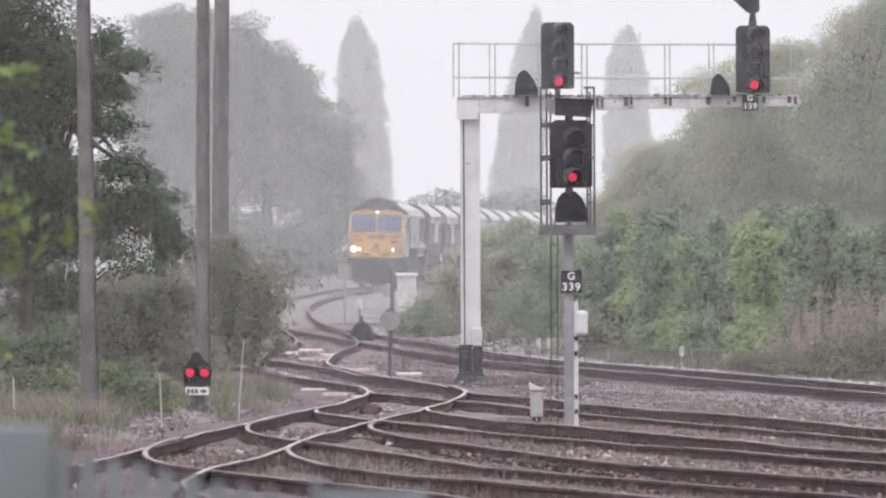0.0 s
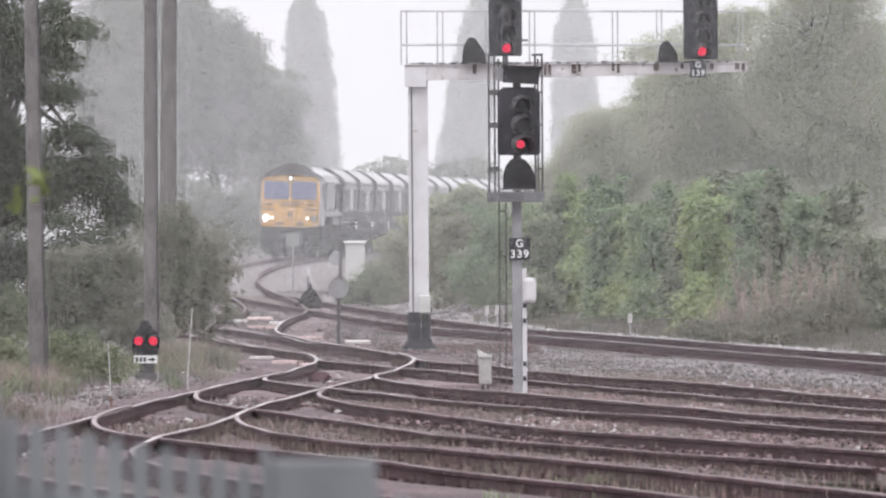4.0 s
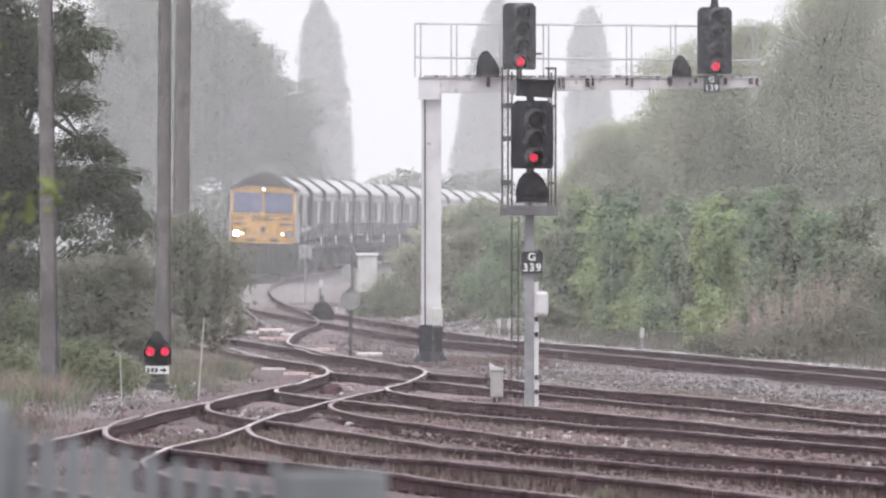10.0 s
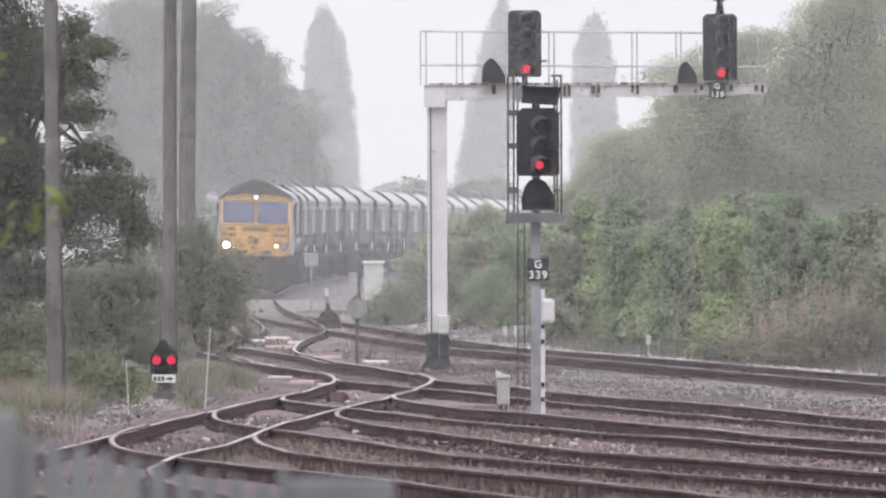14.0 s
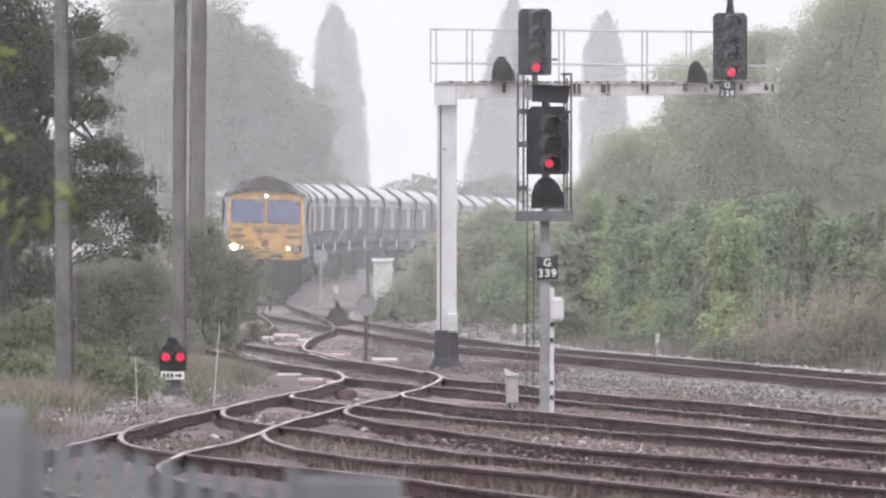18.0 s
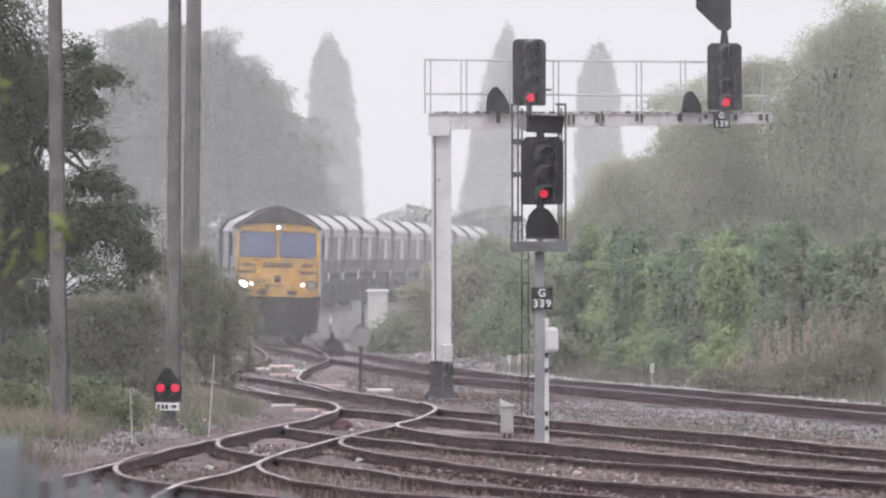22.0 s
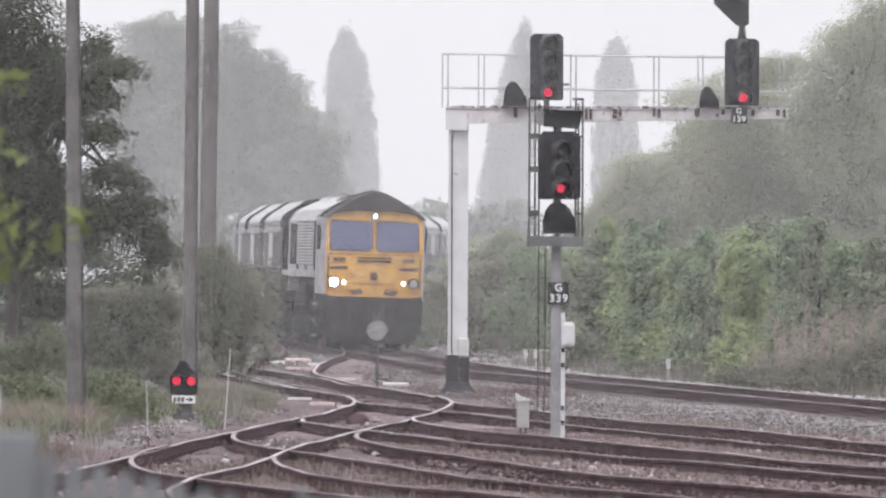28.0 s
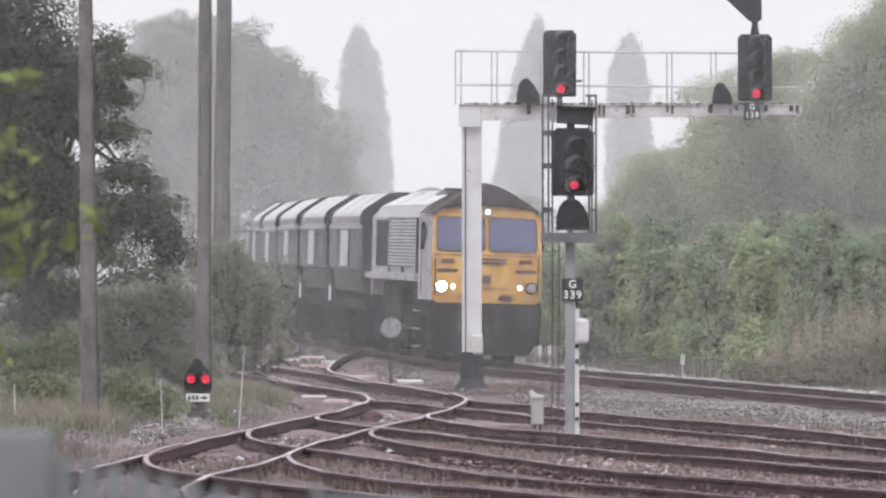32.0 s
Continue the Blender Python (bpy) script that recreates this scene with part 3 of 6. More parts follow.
def gantry():
    """Cantilever signal bridge over the running line."""
    Y = 201.9
    k = Y / F
    x0 = spot(835, 0, Y)[0]
    base = rail_ground(Y) - 0.2
    t = thing("signal_gantry", "white painted steel cantilever signal gantry with rust streaks", "signal gantry", pose(x0, Y, base))
    Z = lambda py: EYE[2] - (py - 396) * k - base
    X = lambda px: (px - 784) * k - x0
    w = 0.18
    part("column_face", box(-w, w, -0.012, 0.012, 0.68, Z(205), 0.003), WHITE_STEEL, t)
    part("column_face", box(-w, w, 0.348, 0.372, 0.68, Z(205), 0.003), WHITE_STEEL, t)
    part("column_side", box(-w * 0.93, -w * 0.93 + 0.02, 0.012, 0.348, 0.68, Z(205)), WHITE_STEEL, t)
    part("column_side", box(w * 0.93 - 0.02, w * 0.93, 0.012, 0.348, 0.68, Z(205)), WHITE_STEEL, t)
    part("column_cable", tube((-w * 0.62, -0.03, 0.7), (-w * 0.66, -0.03, Z(225)), 0.012, n=6), DARK_STEEL, t, "dark cable down the column")
    foot = bmesh.new()
    add_box(foot, -w - 0.04, w * 0.15, -0.05, 0.42, 0.0, 0.74, 0.01)
    add_box(foot, w * 0.25, w + 0.03, -0.06, 0.42, 0.0, 0.70, 0.01)
    part("column_foot", foot, BLACK, t, "black painted column foot")
    fl = bmesh.new()
    vs = [[fl.verts.new((sx * r, sy * r2 + 0.18, z)) for sx, sy in ((-1, -1), (1, -1), (1, 1), (-1, 1))] for r, r2, z in ((0.46, 0.50, -0.12), (0.34, 0.40, 0.04), (0.20, 0.28, 0.26))]
    for a, b in zip(vs, vs[1:]):
        for i in range(4):
            fl.faces.new((a[i], a[(i + 1) % 4], b[(i + 1) % 4], b[i]))
    fl.faces.new(vs[-1])
    part("base_plinth", fl, BLACK, t, "dark flared plinth")
    part("cable_box", box(w * 0.05, w + 0.02, -0.20, -0.016, 0.72, 1.05, 0.02), CABINET, t, "small pale cable box")
    # beam: two channels with a web between
    bx0, bx1 = X(812), X(1418)
    beam = bmesh.new()
    top, bot = Z(186), Z(213)
    for y in (-0.16, 0.50):
        def taper(x):
            return bot + (top - bot) * 0.45 * max(0.0, (x - bx0) / (bx1 - bx0) - 0.1)
        n = 12
        for i in range(n):
            xa, xb = bx0 + (bx1 - bx0) * i / n, bx0 + (bx1 - bx0) * (i + 1) / n
            p = [(xa, taper(xa)), (xb, taper(xb)), (xb, top), (xa, top)]
            lo = [beam.verts.new((x, y - 0.01, z)) for x, z in p]
            hi = [beam.verts.new((x, y + 0.01, z)) for x, z in p]
            beam.faces.new(lo)
            beam.faces.new(hi[::-1])
            for i2 in range(4):
                beam.faces.new((lo[i2], hi[i2], hi[(i2 + 1) % 4], lo[(i2 + 1) % 4]))
        add_box(beam, bx0, bx1, y - 0.05, y + 0.05, top - 0.006, top + 0.014)
    part("beam", beam, BEAM_STEEL, t, "white cantilever beam with rust spots")
    for i in range(26):
        xa = bx0 + 0.1 + (bx1 - bx0 - 0.2) * i / 26
        part("deck_plate", box(xa, xa + 0.19, -0.1, 0.45, top + 0.016, top + 0.036), GREY_STEEL, t)
    el = bmesh.new()
    add_box(el, X(812), X(850), -0.175, -0.165, Z(225), top + 0.01)
    add_box(el, X(855), X(857), -0.185, -0.165, bot, top)
    part("elbow_plate", el, WHITE_STEEL, t, "welded elbow plate")
    for px, wpx, drop in ((932, 7, 0.17), (1058, 5, 0.20), (1066, 5, 0.20), (1107, 8, 0.17), (1118, 5, 0.15), (1178, 5, 0.14), (1187, 5, 0.17), (1252, 9, 0.13), (1300, 5, 0.10), (1352, 6, 0.12), (1396, 7, 0.12), (1408, 5, 0.14)):
        part("stiffener", box(X(px), X(px + wpx), -0.20, -0.172, top - drop, top + 0.01), DARK_RUST, t, "dark rusty stiffener")
    for i in range(30):
        xa = bx0 + 0.25 + (bx1 - bx0 - 0.4) * i / 30 + random.uniform(-0.05, 0.05)
        part("grating_edge", box(xa, xa + random.uniform(0.04, 0.12), -0.215, -0.165, top + 0.002, top + random.uniform(0.02, 0.05)), DARK_STEEL, t, "dark grating edge")
    # handrails front and back
    for y, lift in ((-0.14, 0.0), (0.48, 0.02)):
        for zr in (Z(91), Z(151)):
            part("handrail", tube((X(806), y, zr + lift), (X(1418), y, zr + lift - 0.05), 0.013, n=8), PALE_RAIL, t)
        for px in (806, 870, 956, 1033, 1180, 1258, 1325, 1402):
            px += 10 if y > 0 else 0
            part("stanchion", tube((X(px), y, top), (X(px), y, Z(91) + lift), 0.012, n=8), PALE_RAIL, t)
    for zr in (Z(91), Z(151)):
        part("end_rail", tube((X(806), -0.14, zr), (X(806), 0.48, zr), 0.013, n=8), PALE_RAIL, t)
    # heads
    signal_head(t, X(990), -0.36, Z(172), 0.605, 1.21, 4, 0)
    signal_head(t, X(1335), -0.36, Z(180), 0.625, 1.22, 4, 0)
    part("head_bracket", box(X(985), X(995), -0.34, -0.1, top - 0.2, top + 0.3), DARK_STEEL, t)
    part("head_bracket", box(X(1330), X(1340), -0.34, -0.1, top - 0.2, top + 0.3), DARK_STEEL, t)
    route_hood(t, X(934), -0.3, Z(184), 0.43, 0.47)
    route_hood(t, X(1277), -0.3, Z(185), 0.36, 0.40)
    plate(t, X(1330), -0.38, Z(197), 0.30, 0.31, ("G", "139"), 0.145)
    # the dark direction board above the outer head
    vs = [(X(1285), Z(0)), (X(1325), Z(38)), (X(1338), Z(42)), (X(1347), Z(35)), (X(1346), Z(-60)), (X(1285), Z(-60))]
    part("route_board", prism(vs, -0.42, -0.20, 0.01), HOOD, t, "dark slanted route indicator box")
    part("route_board_stem", tube((X(1335), -0.3, Z(66)), (X(1335), -0.3, Z(38)), 0.09, 0.05, 10), HOOD, t)
    part("cable_loop", box(X(1010), X(1030), -0.2, -0.17, Z(146), Z(142)), DARK_STEEL, t)
    return t


def near_signal():
    """The single post with a caged three-lamp head."""
    Y = 137.1
    k = Y / F
    x0 = spot(1012, 0, Y)[0]
    base = rail_ground(Y) - 0.2
    t = thing("signal_post", "pale grey steel signal post with a caged black three-lamp head", "signal", pose(x0, Y, base))
    Z = lambda py: EYE[2] - (py - 396) * k - base
    X = lambda px: (px - 784) * k - x0
    part("post", box(X(1000), X(1017), -0.07, 0.07, -0.1, Z(425), 0.004), GREY_STEEL, t, "pale grey square post")
    part("post_flange", box(X(1017) + 0.002, X(1025), -0.09, 0.05, -0.05, Z(548), 0.003), WHITE_STEEL, t, "white cable trunking")
    part("base_plate", box(-0.2, 0.2, -0.2, 0.2, -0.06, 0.03, 0.01), CONCRETE, t)
    part("relay_box", box(X(1019), X(1042), -0.17, 0.12, Z(608), Z(564), 0.045), WHITE_STEEL, t, "rounded white relay box")
    for py in (613, 640, 716, 742):
        part("clip", box(X(1018), X(1024), -0.115, -0.091, Z(py + 4), Z(py - 4)), BLACK, t)
    plate(t, X(1013), -0.11, Z(513), 0.262, 0.275, ("G", "339"), 0.135)
    # cage of round bars
    xs4 = [X(960), X(971), X(1043), X(1054)]
    for i, x in enumerate(xs4):
        y = -0.32 if i in (0, 3) else 0.30
        part("cage_bar", tube((x, y, Z(424)), (x, y, Z(168)), 0.013, n=8), DARK_STEEL, t)
    for i, x in enumerate((X(978), X(1048))):
        part("cage_bar", tube((x, 0.34, Z(424)), (x, 0.34, Z(176)), 0.011, n=8), DARK_STEEL, t)
    for py in (236, 294, 372):
        for y in (-0.32, 0.32):
            part("cage_hoop", tube((X(959), y, Z(py)), (X(978), y, Z(py)), 0.012, n=8), DARK_STEEL, t)
            part("cage_hoop", tube((X(1042), y, Z(py)), (X(1055), y, Z(py)), 0.012, n=8), DARK_STEEL, t)
        for x in (X(960), X(1054)):
            part("cage_hoop", tube((x, -0.32, Z(py)), (x, 0.32, Z(py)), 0.012, n=8), DARK_STEEL, t)
        part("clamp", box(X(961), X(976), -0.345, -0.30, Z(py + 5), Z(py - 5)), DARK_STEEL, t)
    part("cage_top", tube((X(1036), -0.3, Z(170)), (X(1055), -0.3, Z(170)), 0.014, n=8), DARK_STEEL, t)
    tr = bmesh.new()
    add_box(tr, X(959), X(1055), -0.36, 0.36, Z(428), Z(421), 0.004)
    add_box(tr, X(957), X(1057), -0.37, -0.345, Z(430), Z(412), 0.003)
    add_box(tr, X(957), X(1057), 0.345, 0.37, Z(430), Z(412), 0.003)
    part("cage_floor", tr, CAGE_GREY, t, "grey steel cage floor")
    signal_head(t, X(1013), -0.14, Z(347), 0.53, 0.84, 3, 0, 0.085, 0.60)
    part("head_stem", tube((X(1010), 0.0, Z(428)), (X(1010), 0.0, Z(205)), 0.05, n=12), DARK_STEEL, t)
    # the tilted route box above, with its pale end
    rb = [(988, 190), (1053, 193), (1048, 222), (984, 218)]
    part("route_box", prism([(X(a), Z(b)) for a, b in rb], -0.24, 0.06, 0.008), BLACK, t, "dark tilted route indicator box")
    part("route_box_end", prism([(X(a), Z(b)) for a, b in ((969, 192), (986.5, 190.5), (983, 217), (974, 215))], -0.18, 0.04, 0.004), GREY_STEEL, t, "pale box end")
    part("route_box_shade", prism([(X(a), Z(b)) for a, b in ((984, 188), (1056, 191), (1055, 194), (984, 191))], -0.34, 0.02), HOOD, t)
    part("drum_foot", box(X(1008), X(1016), -0.1, 0.05, Z(228), Z(208)), DARK_STEEL, t)
    route_hood(t, X(1012), -0.15, Z(408), 0.40, 0.40, domed=True)
    for px in (1003, 1012, 1022, 1030):
        part("bracket", box(X(px), X(px) + 0.035, -0.18, -0.12, Z(420), Z(407)), WHITE_STEEL, t)
    # ladder behind
    for px in (978, 990):
        part("ladder_stile", tube((X(px), 0.9, 0.0), (X(px), 0.35, Z(425)), 0.008, n=6), DARK_STEEL, t)
    for i in range(9):
        f = (i + 0.5) / 9
        part("ladder_rung", tube((X(978), 0.9 - 0.55 * f, Z(425) * f), (X(990), 0.9 - 0.55 * f, Z(425) * f), 0.006, n=6), DARK_STEEL, t)
    return t


gantry()
near_signal()


def dwarf_signal():
    Y = 154.4
    k = Y / F
    x0 = spot(350, 0, Y)[0]
    base = rail_ground(Y) - 0.02
    t = thing("shunt_signal", "small black ground signal showing two red lights", "signal", pose(x0, Y, base))
    Z = lambda py: EYE[2] - (py - 396) * k - base
    X = lambda px: (px - 784) * k - x0
    o = [(X(327), Z(695)), (X(374), Z(695)), (X(375), Z(662)), (X(362), Z(648)), (X(354), Z(636)), (X(344), Z(636)), (X(336), Z(650)), (X(326), Z(664))]
    part("case", prism(o, -0.06, 0.16, 0.008), HOOD, t, "black rounded case")
    for px in (338, 364):
        b = part("lens_bezel", disc(0.085, -0.06, X(px), Z(671), 0.03), HOOD, t)
        part("lens", disc(0.060, -0.09, X(px), Z(671), 0.012), RED_LAMP, b, "glowing red lamp")
        part("visor", lens_hood(0.10, 0.14), HOOD, t, at=pose(X(px), -0.07, Z(671)))
    b = part("lens_bezel", disc(0.07, -0.06, X(350), Z(650), 0.02), DARK_LENS, t)
    sp = part("sign_plate", box(X(330), X(371), -0.08, -0.062, Z(711), Z(697), 0.002), PLATE_WHITE, t, "white plate with dark characters")
    for i, px in enumerate((335, 342, 349)):
        part("bar", box(X(px) - 0.02, X(px) + 0.02, -0.088, -0.081, Z(708), Z(700)), DARK_STEEL, sp)
    part("arrow", prism([(X(355), Z(705.5)), (X(361), Z(705.5)), (X(361), Z(708.5)), (X(368), Z(704)), (X(361), Z(699.5)), (X(361), Z(702.5)), (X(355), Z(702.5))], -0.088, -0.081), PLATE_BLACK, sp)
    part("stand", box(X(338), X(365), -0.03, 0.12, -0.05, Z(695), 0.01), DARK_STEEL, t)
    part("foot", box(X(332), X(371), -0.08, 0.2, -0.06, 0.05, 0.01), DARK_STEEL, t)


dwarf_signal()


def wood_pole(px, y, r0, r1, top_px, top_py, label, wire=0):
    x, _, _ = spot(px, 0, y)
    gz = terrain(x, y)
    tx, _, tz = spot(top_px, top_py, y)
    t = thing("wooden_pole", label, "pole", pose(x, y, gz - 0.1), group="wooden line poles")
    bm = bmesh.new()
    n, m = 16, 14
    H = tz - gz + 0.1
    rings = []
    for j in range(m + 1):
        f = j / m
        r = r0 + (r1 - r0) * f
        rings.append([bm.verts.new(((tx - x) * f + r * math.cos(a) * (1 + 0.04 * noise.noise((a, f * 9, y))), r * math.sin(a), H * f)) for a in [2 * math.pi * i / n for i in range(n)]])
    for a, b in zip(rings, rings[1:]):
        for i in range(n):
            bm.faces.new((a[i], a[(i + 1) % n], b[(i + 1) % n], b[i]))
    bm.faces.new(rings[-1])
    part("shaft", bm, WOOD, t, smooth=True)
    if wire:
        part("cable", tube((r0 * 0.9, -r0 * 0.6, 0.3), ((tx - x) + r1 * 0.9, -r1 * 0.6, H * 0.98), 0.012, n=6), DARK_STEEL, t, "dark cable clipped to the pole")
        part("cable_guard", tube((r0 * 1.05, -r0 * 0.5, 0.2), (r0 * 1.0, -r0 * 0.5, 1.1), 0.016, n=8), DARK_STEEL, t)
    return t


wood_pole(160, 142.4, 0.115, 0.085, 150, -120, "weathered grey-brown wooden line pole with a cable", 1)
wood_pole(360, 168.5, 0.113, 0.094, 364, -120, "weathered wooden line pole behind the shunt signal", 1)
wood_pole(388, 205.0, 0.165, 0.135, 398, -60, "tall weathered wooden pole at the edge of the bushes")


def marker_stake(px, y, py_top, lean_px, label, r=0.012, rust=0.35):
    x, _, zt = spot(px + lean_px, py_top, y)
    xb = spot(px, 0, y)[0]
    gz = terrain(xb, y)
    t = thing("marker_stake", label, "stake", pose(xb, y, gz - 0.05), group="marker stakes")
    h = zt - gz + 0.05
    part("stake_foot", tube((0, 0, 0), ((x - xb) * rust, 0, h * rust), r * 1.5, r * 1.2, 8), RUST, t, "rusty foot")
    part("stake", tube(((x - xb) * rust, 0, h * rust), (x - xb, 0, h), r, r * 0.9, 8), OLD_WHITE, t, "white painted stake")


marker_stake(290, 134.0, 672, -6, "thin white and rusty marker stake in the gravel", 0.008, 0.32)
marker_stake(421, 149.4, 614, 12, "thin leaning white stake beside the gravel", 0.008, 0.03)
marker_stake(27, 133.0, 680, -2, "thin pale stake in the grass", 0.010, 0.2)


def location_box(px, y, w_px, py_top, label):
    x = spot(px, 0, y)[0]
    k = y / F
    w = w_px * k
    gz = rail_ground(y) - 0.2
    z = EYE[2] - (py_top - 396) * k - gz
    t = thing("trackside_box", label, "equipment box", pose(x, y, gz))
    part("leg", box(-w * 0.30, -w * 0.05, -0.05, 0.1, -0.05, z * 0.36), DARK_STEEL, t)
    part("leg", box(w * 0.10, w * 0.32, -0.05, 0.1, -0.05, z * 0.36), DARK_STEEL, t)
    b = part("box_body", box(-w / 2, w / 2, -0.12, 0.16, z * 0.34, z * 0.93, 0.012), BOX_GREY, t)
    part("lid", prism([(-w * 0.62, z * 1.06), (-w * 0.56, z * 1.08), (w * 0.1, z * 0.975), (w * 0.53, z * 0.955), (w * 0.53, z * 0.92), (-w * 0.55, z * 0.92)], -0.15, 0.19), CABINET, t, "white sloping lid")
    part("door_panel", box(-w * 0.36, w * 0.36, -0.132, -0.122, z * 0.40, z * 0.86, 0.003), BOX_GREY, b)


location_box(951, 142.4, 22, 697, "small pale grey trackside cable box on legs")


def ground_disc():
    """A round disc signal seen from behind on a thin post."""
    Y = 206.4
    k = Y / F
    x0 = spot(692, 0, Y)[0]
    base = rail_ground(Y) - 0.2
    t = thing("disc_signal", "round grey disc signal on a thin dark post, seen from behind", "signal", pose(x0, Y, base))
    Z = lambda py: EYE[2] - (py - 396) * k - base
    part("post", tube((0, 0.07, 0), (0, 0.07, Z(590)), 0.035, n=10), DARK_STEEL, t)
    part("disc", tube((0, 0.0, Z(580)), (0, 0.05, Z(580)), 0.19, 0.19, 28), DISC_GREY, t, "grey round disc")
    part("clip", box(-0.075, -0.035, -0.02, -0.002, Z(566), Z(561), 0.004), DARK_STEEL, t, "dark clip on the disc")
    part("clip", box(0.035, 0.075, -0.02, -0.002, Z(566), Z(561), 0.004), DARK_STEEL, t, "dark clip on the disc")
    part("bracket", box(-0.06, 0.06, 0.052, 0.09, Z(600), Z(572)), DARK_STEEL, t)
    part("lamp", tube((0, 0.03, Z(562)), (0, 0.03, Z(557)), 0.03, 0.02, 8), DARK_STEEL, t)


ground_disc()


def point_machine(px, y):
    x = spot(px, 0, y)[0]
    gz = rail_ground(y) - 0.13
    t = thing("point_indicator", "squat dark iron point indicator between the tracks", "point indicator", pose(x, y, gz))
    k = 1.25 * y / F
    o = [(-18, 0), (18, 0), (19, 12), (10, 24), (3, 28), (2, 36), (-2, 36), (-4, 28), (-12, 22), (-18, 10)]
    part("case", prism([(a * 0.92 * k, b * 1.0 * k) for a, b in o], -0.15, 0.2, 0.01), LOCO_DARK, t)
    part("rod", tube((-3 * k, 0.3, 0), (-3 * k, 0.3, 52 * k), 0.02, n=8), DARK_STEEL, t)
    part("lamp", box(-5 * k, 0 * k, 0.27, 0.33, 46 * k, 57 * k, 0.005), CABINET, t)


point_machine(642, 284.0)


def relay_cabinet():
    """The tall pale cabinet with a white lid, half in the bushes."""
    Y = 304.0
    k = Y / F
    x0 = spot(722, 0, Y)[0]
    base = rail_ground(Y) - 0.3
    t = thing("relay_cabinet", "tall pale grey lineside cabinet with a white lid", "equipment cabinet", pose(x0, Y, base))
    Z = lambda py: EYE[2] - (py - 396) * k - base
    w = 17 * k
    part("cabinet_body", box(-w, w, -0.2, 0.35, 0.0, Z(501), 0.015), CABINET, t)
    part("lid", box(-w - 0.05, w + 0.05, -0.26, 0.41, Z(501), Z(496.5), 0.01), PLATE_WHITE, t, "white lid")
    part("door", box(-w * 0.85, w * 0.85, -0.215, -0.2, 0.1, Z(511), 0.004), CABINET, t)
    part("side_post", tube((-w - 0.14, -0.1, 0), (-w - 0.14, -0.1, Z(492)), 0.05, n=8), DARK_STEEL, t)
    part("side_disc", tube((-w - 0.26, -0.12, Z(528)), (-w - 0.26, -0.08, Z(528)), 0.18, 0.18, 20), GREY_STEEL, t)


relay_cabinet()


def speed_post(px, py_top, y, label):
    x = spot(px, 0, y)[0]
    k = y / F
    gz = rail_ground(y) - 0.25
    t = thing("lineside_marker", label, "marker post", pose(x, y, gz), group="lineside markers")
    z = EYE[2] - (py_top - 396) * k - gz
    part("post", tube((0, 0, 0), (0, 0, z), 0.02, n=8), GREY_STEEL, t)
    part("sign", box(-0.045, 0.045, -0.02, 0.0, z - 0.20, z, 0.004), OLD_WHITE, t)


speed_post(1208, 628, 221.0, "short grey post with a small white plate")
speed_post(955, 612, 238.0, "short post with a small pale plate")
def square_sign(px, py_top, py_bot, y):
    x = spot(px, 0, y)[0]
    k = y / F
    gz = rail_ground(y) - 0.25
    t = thing("square_sign", "small grey square sign on a thin post beside the curve", "sign", pose(x, y, gz))
    zt, zb = EYE[2] - (py_top - 396) * k - gz, EYE[2] - (py_bot - 396) * k - gz
    part("post", tube((0, 0, 0), (0, 0, zb), 0.035, n=8), DISC_GREY, t)
    part("sign_board", box(-0.20, 0.20, -0.03, 0.0, zb, zt, 0.006), DISC_GREY, t)
    part("sign_frame", box(-0.215, 0.215, 0.002, 0.02, zb - 0.015, zt + 0.015, 0.006), DARK_STEEL, t)


square_sign(612, 482, 506, 338.0)
speed_post(973, 612, 240.0, "short post with a small grey plate")


def ground_y(py):
    """Distance at which the ballast shows at that height of the reference view."""
    y = 1.995 * F / (py - 494)
    return y if y < 235 else 3.17 * F / (py - 396)


def board(px, py, w_px, d, material, label, turn=0.0):
    y = ground_y(py)
    x = spot(px, 0, y)[0]
    w = w_px * y / F
    ob = part("trough_lid", box(-w / 2, w / 2, -d / 2, d / 2, -0.06, 0.035, 0.008), material)
    ob.matrix_basis = pose(x, y, max(terrain(x, y), rail_ground(y) - 0.125) + 0.01, random.uniform(-1, 1), random.uniform(-1.5, 1.5), turn)
    tagged(ob, label, "cable trough lid", "cable trough lids")


for px, py, w, d, m, turn, lab in (
        (726, 677, 44, 1.1, CONCRETE, 2, "pale concrete trough lid lying on ballast"), (628, 668, 62, 0.9, PINKISH, -8, "reddish board lying between the tracks"),
        (552, 634, 44, 0.9, PINKISH, 4, "reddish board lying on ballast"), (516, 638, 26, 0.6, PALE_SLAB, 0, "pale concrete lid beside the bushes"),
        (604, 712, 44, 1.5, PINKISH, -6, "reddish board beside the lead track"), (585, 641, 30, 0.6, PALE_SLAB, 3, "pale concrete lid on the ballast"),
        (478, 628, 26, 0.8, PALE_SLAB, 20, "pale concrete lid under the bushes"), (470, 640, 18, 0.7, PALE_SLAB, -14, "broken pale lid by the bushes"),
        (556, 704, 40, 0.4, PALE_SLAB, -5, "pale strip beside the lead track"), (640, 718, 26, 0.7, PINKISH, 10, "broken reddish board on the ballast"),
        (560, 648, 60, 0.35, PINKISH, 2, "narrow reddish board between the tracks")):
    board(px, py, w, d, m, lab, turn)


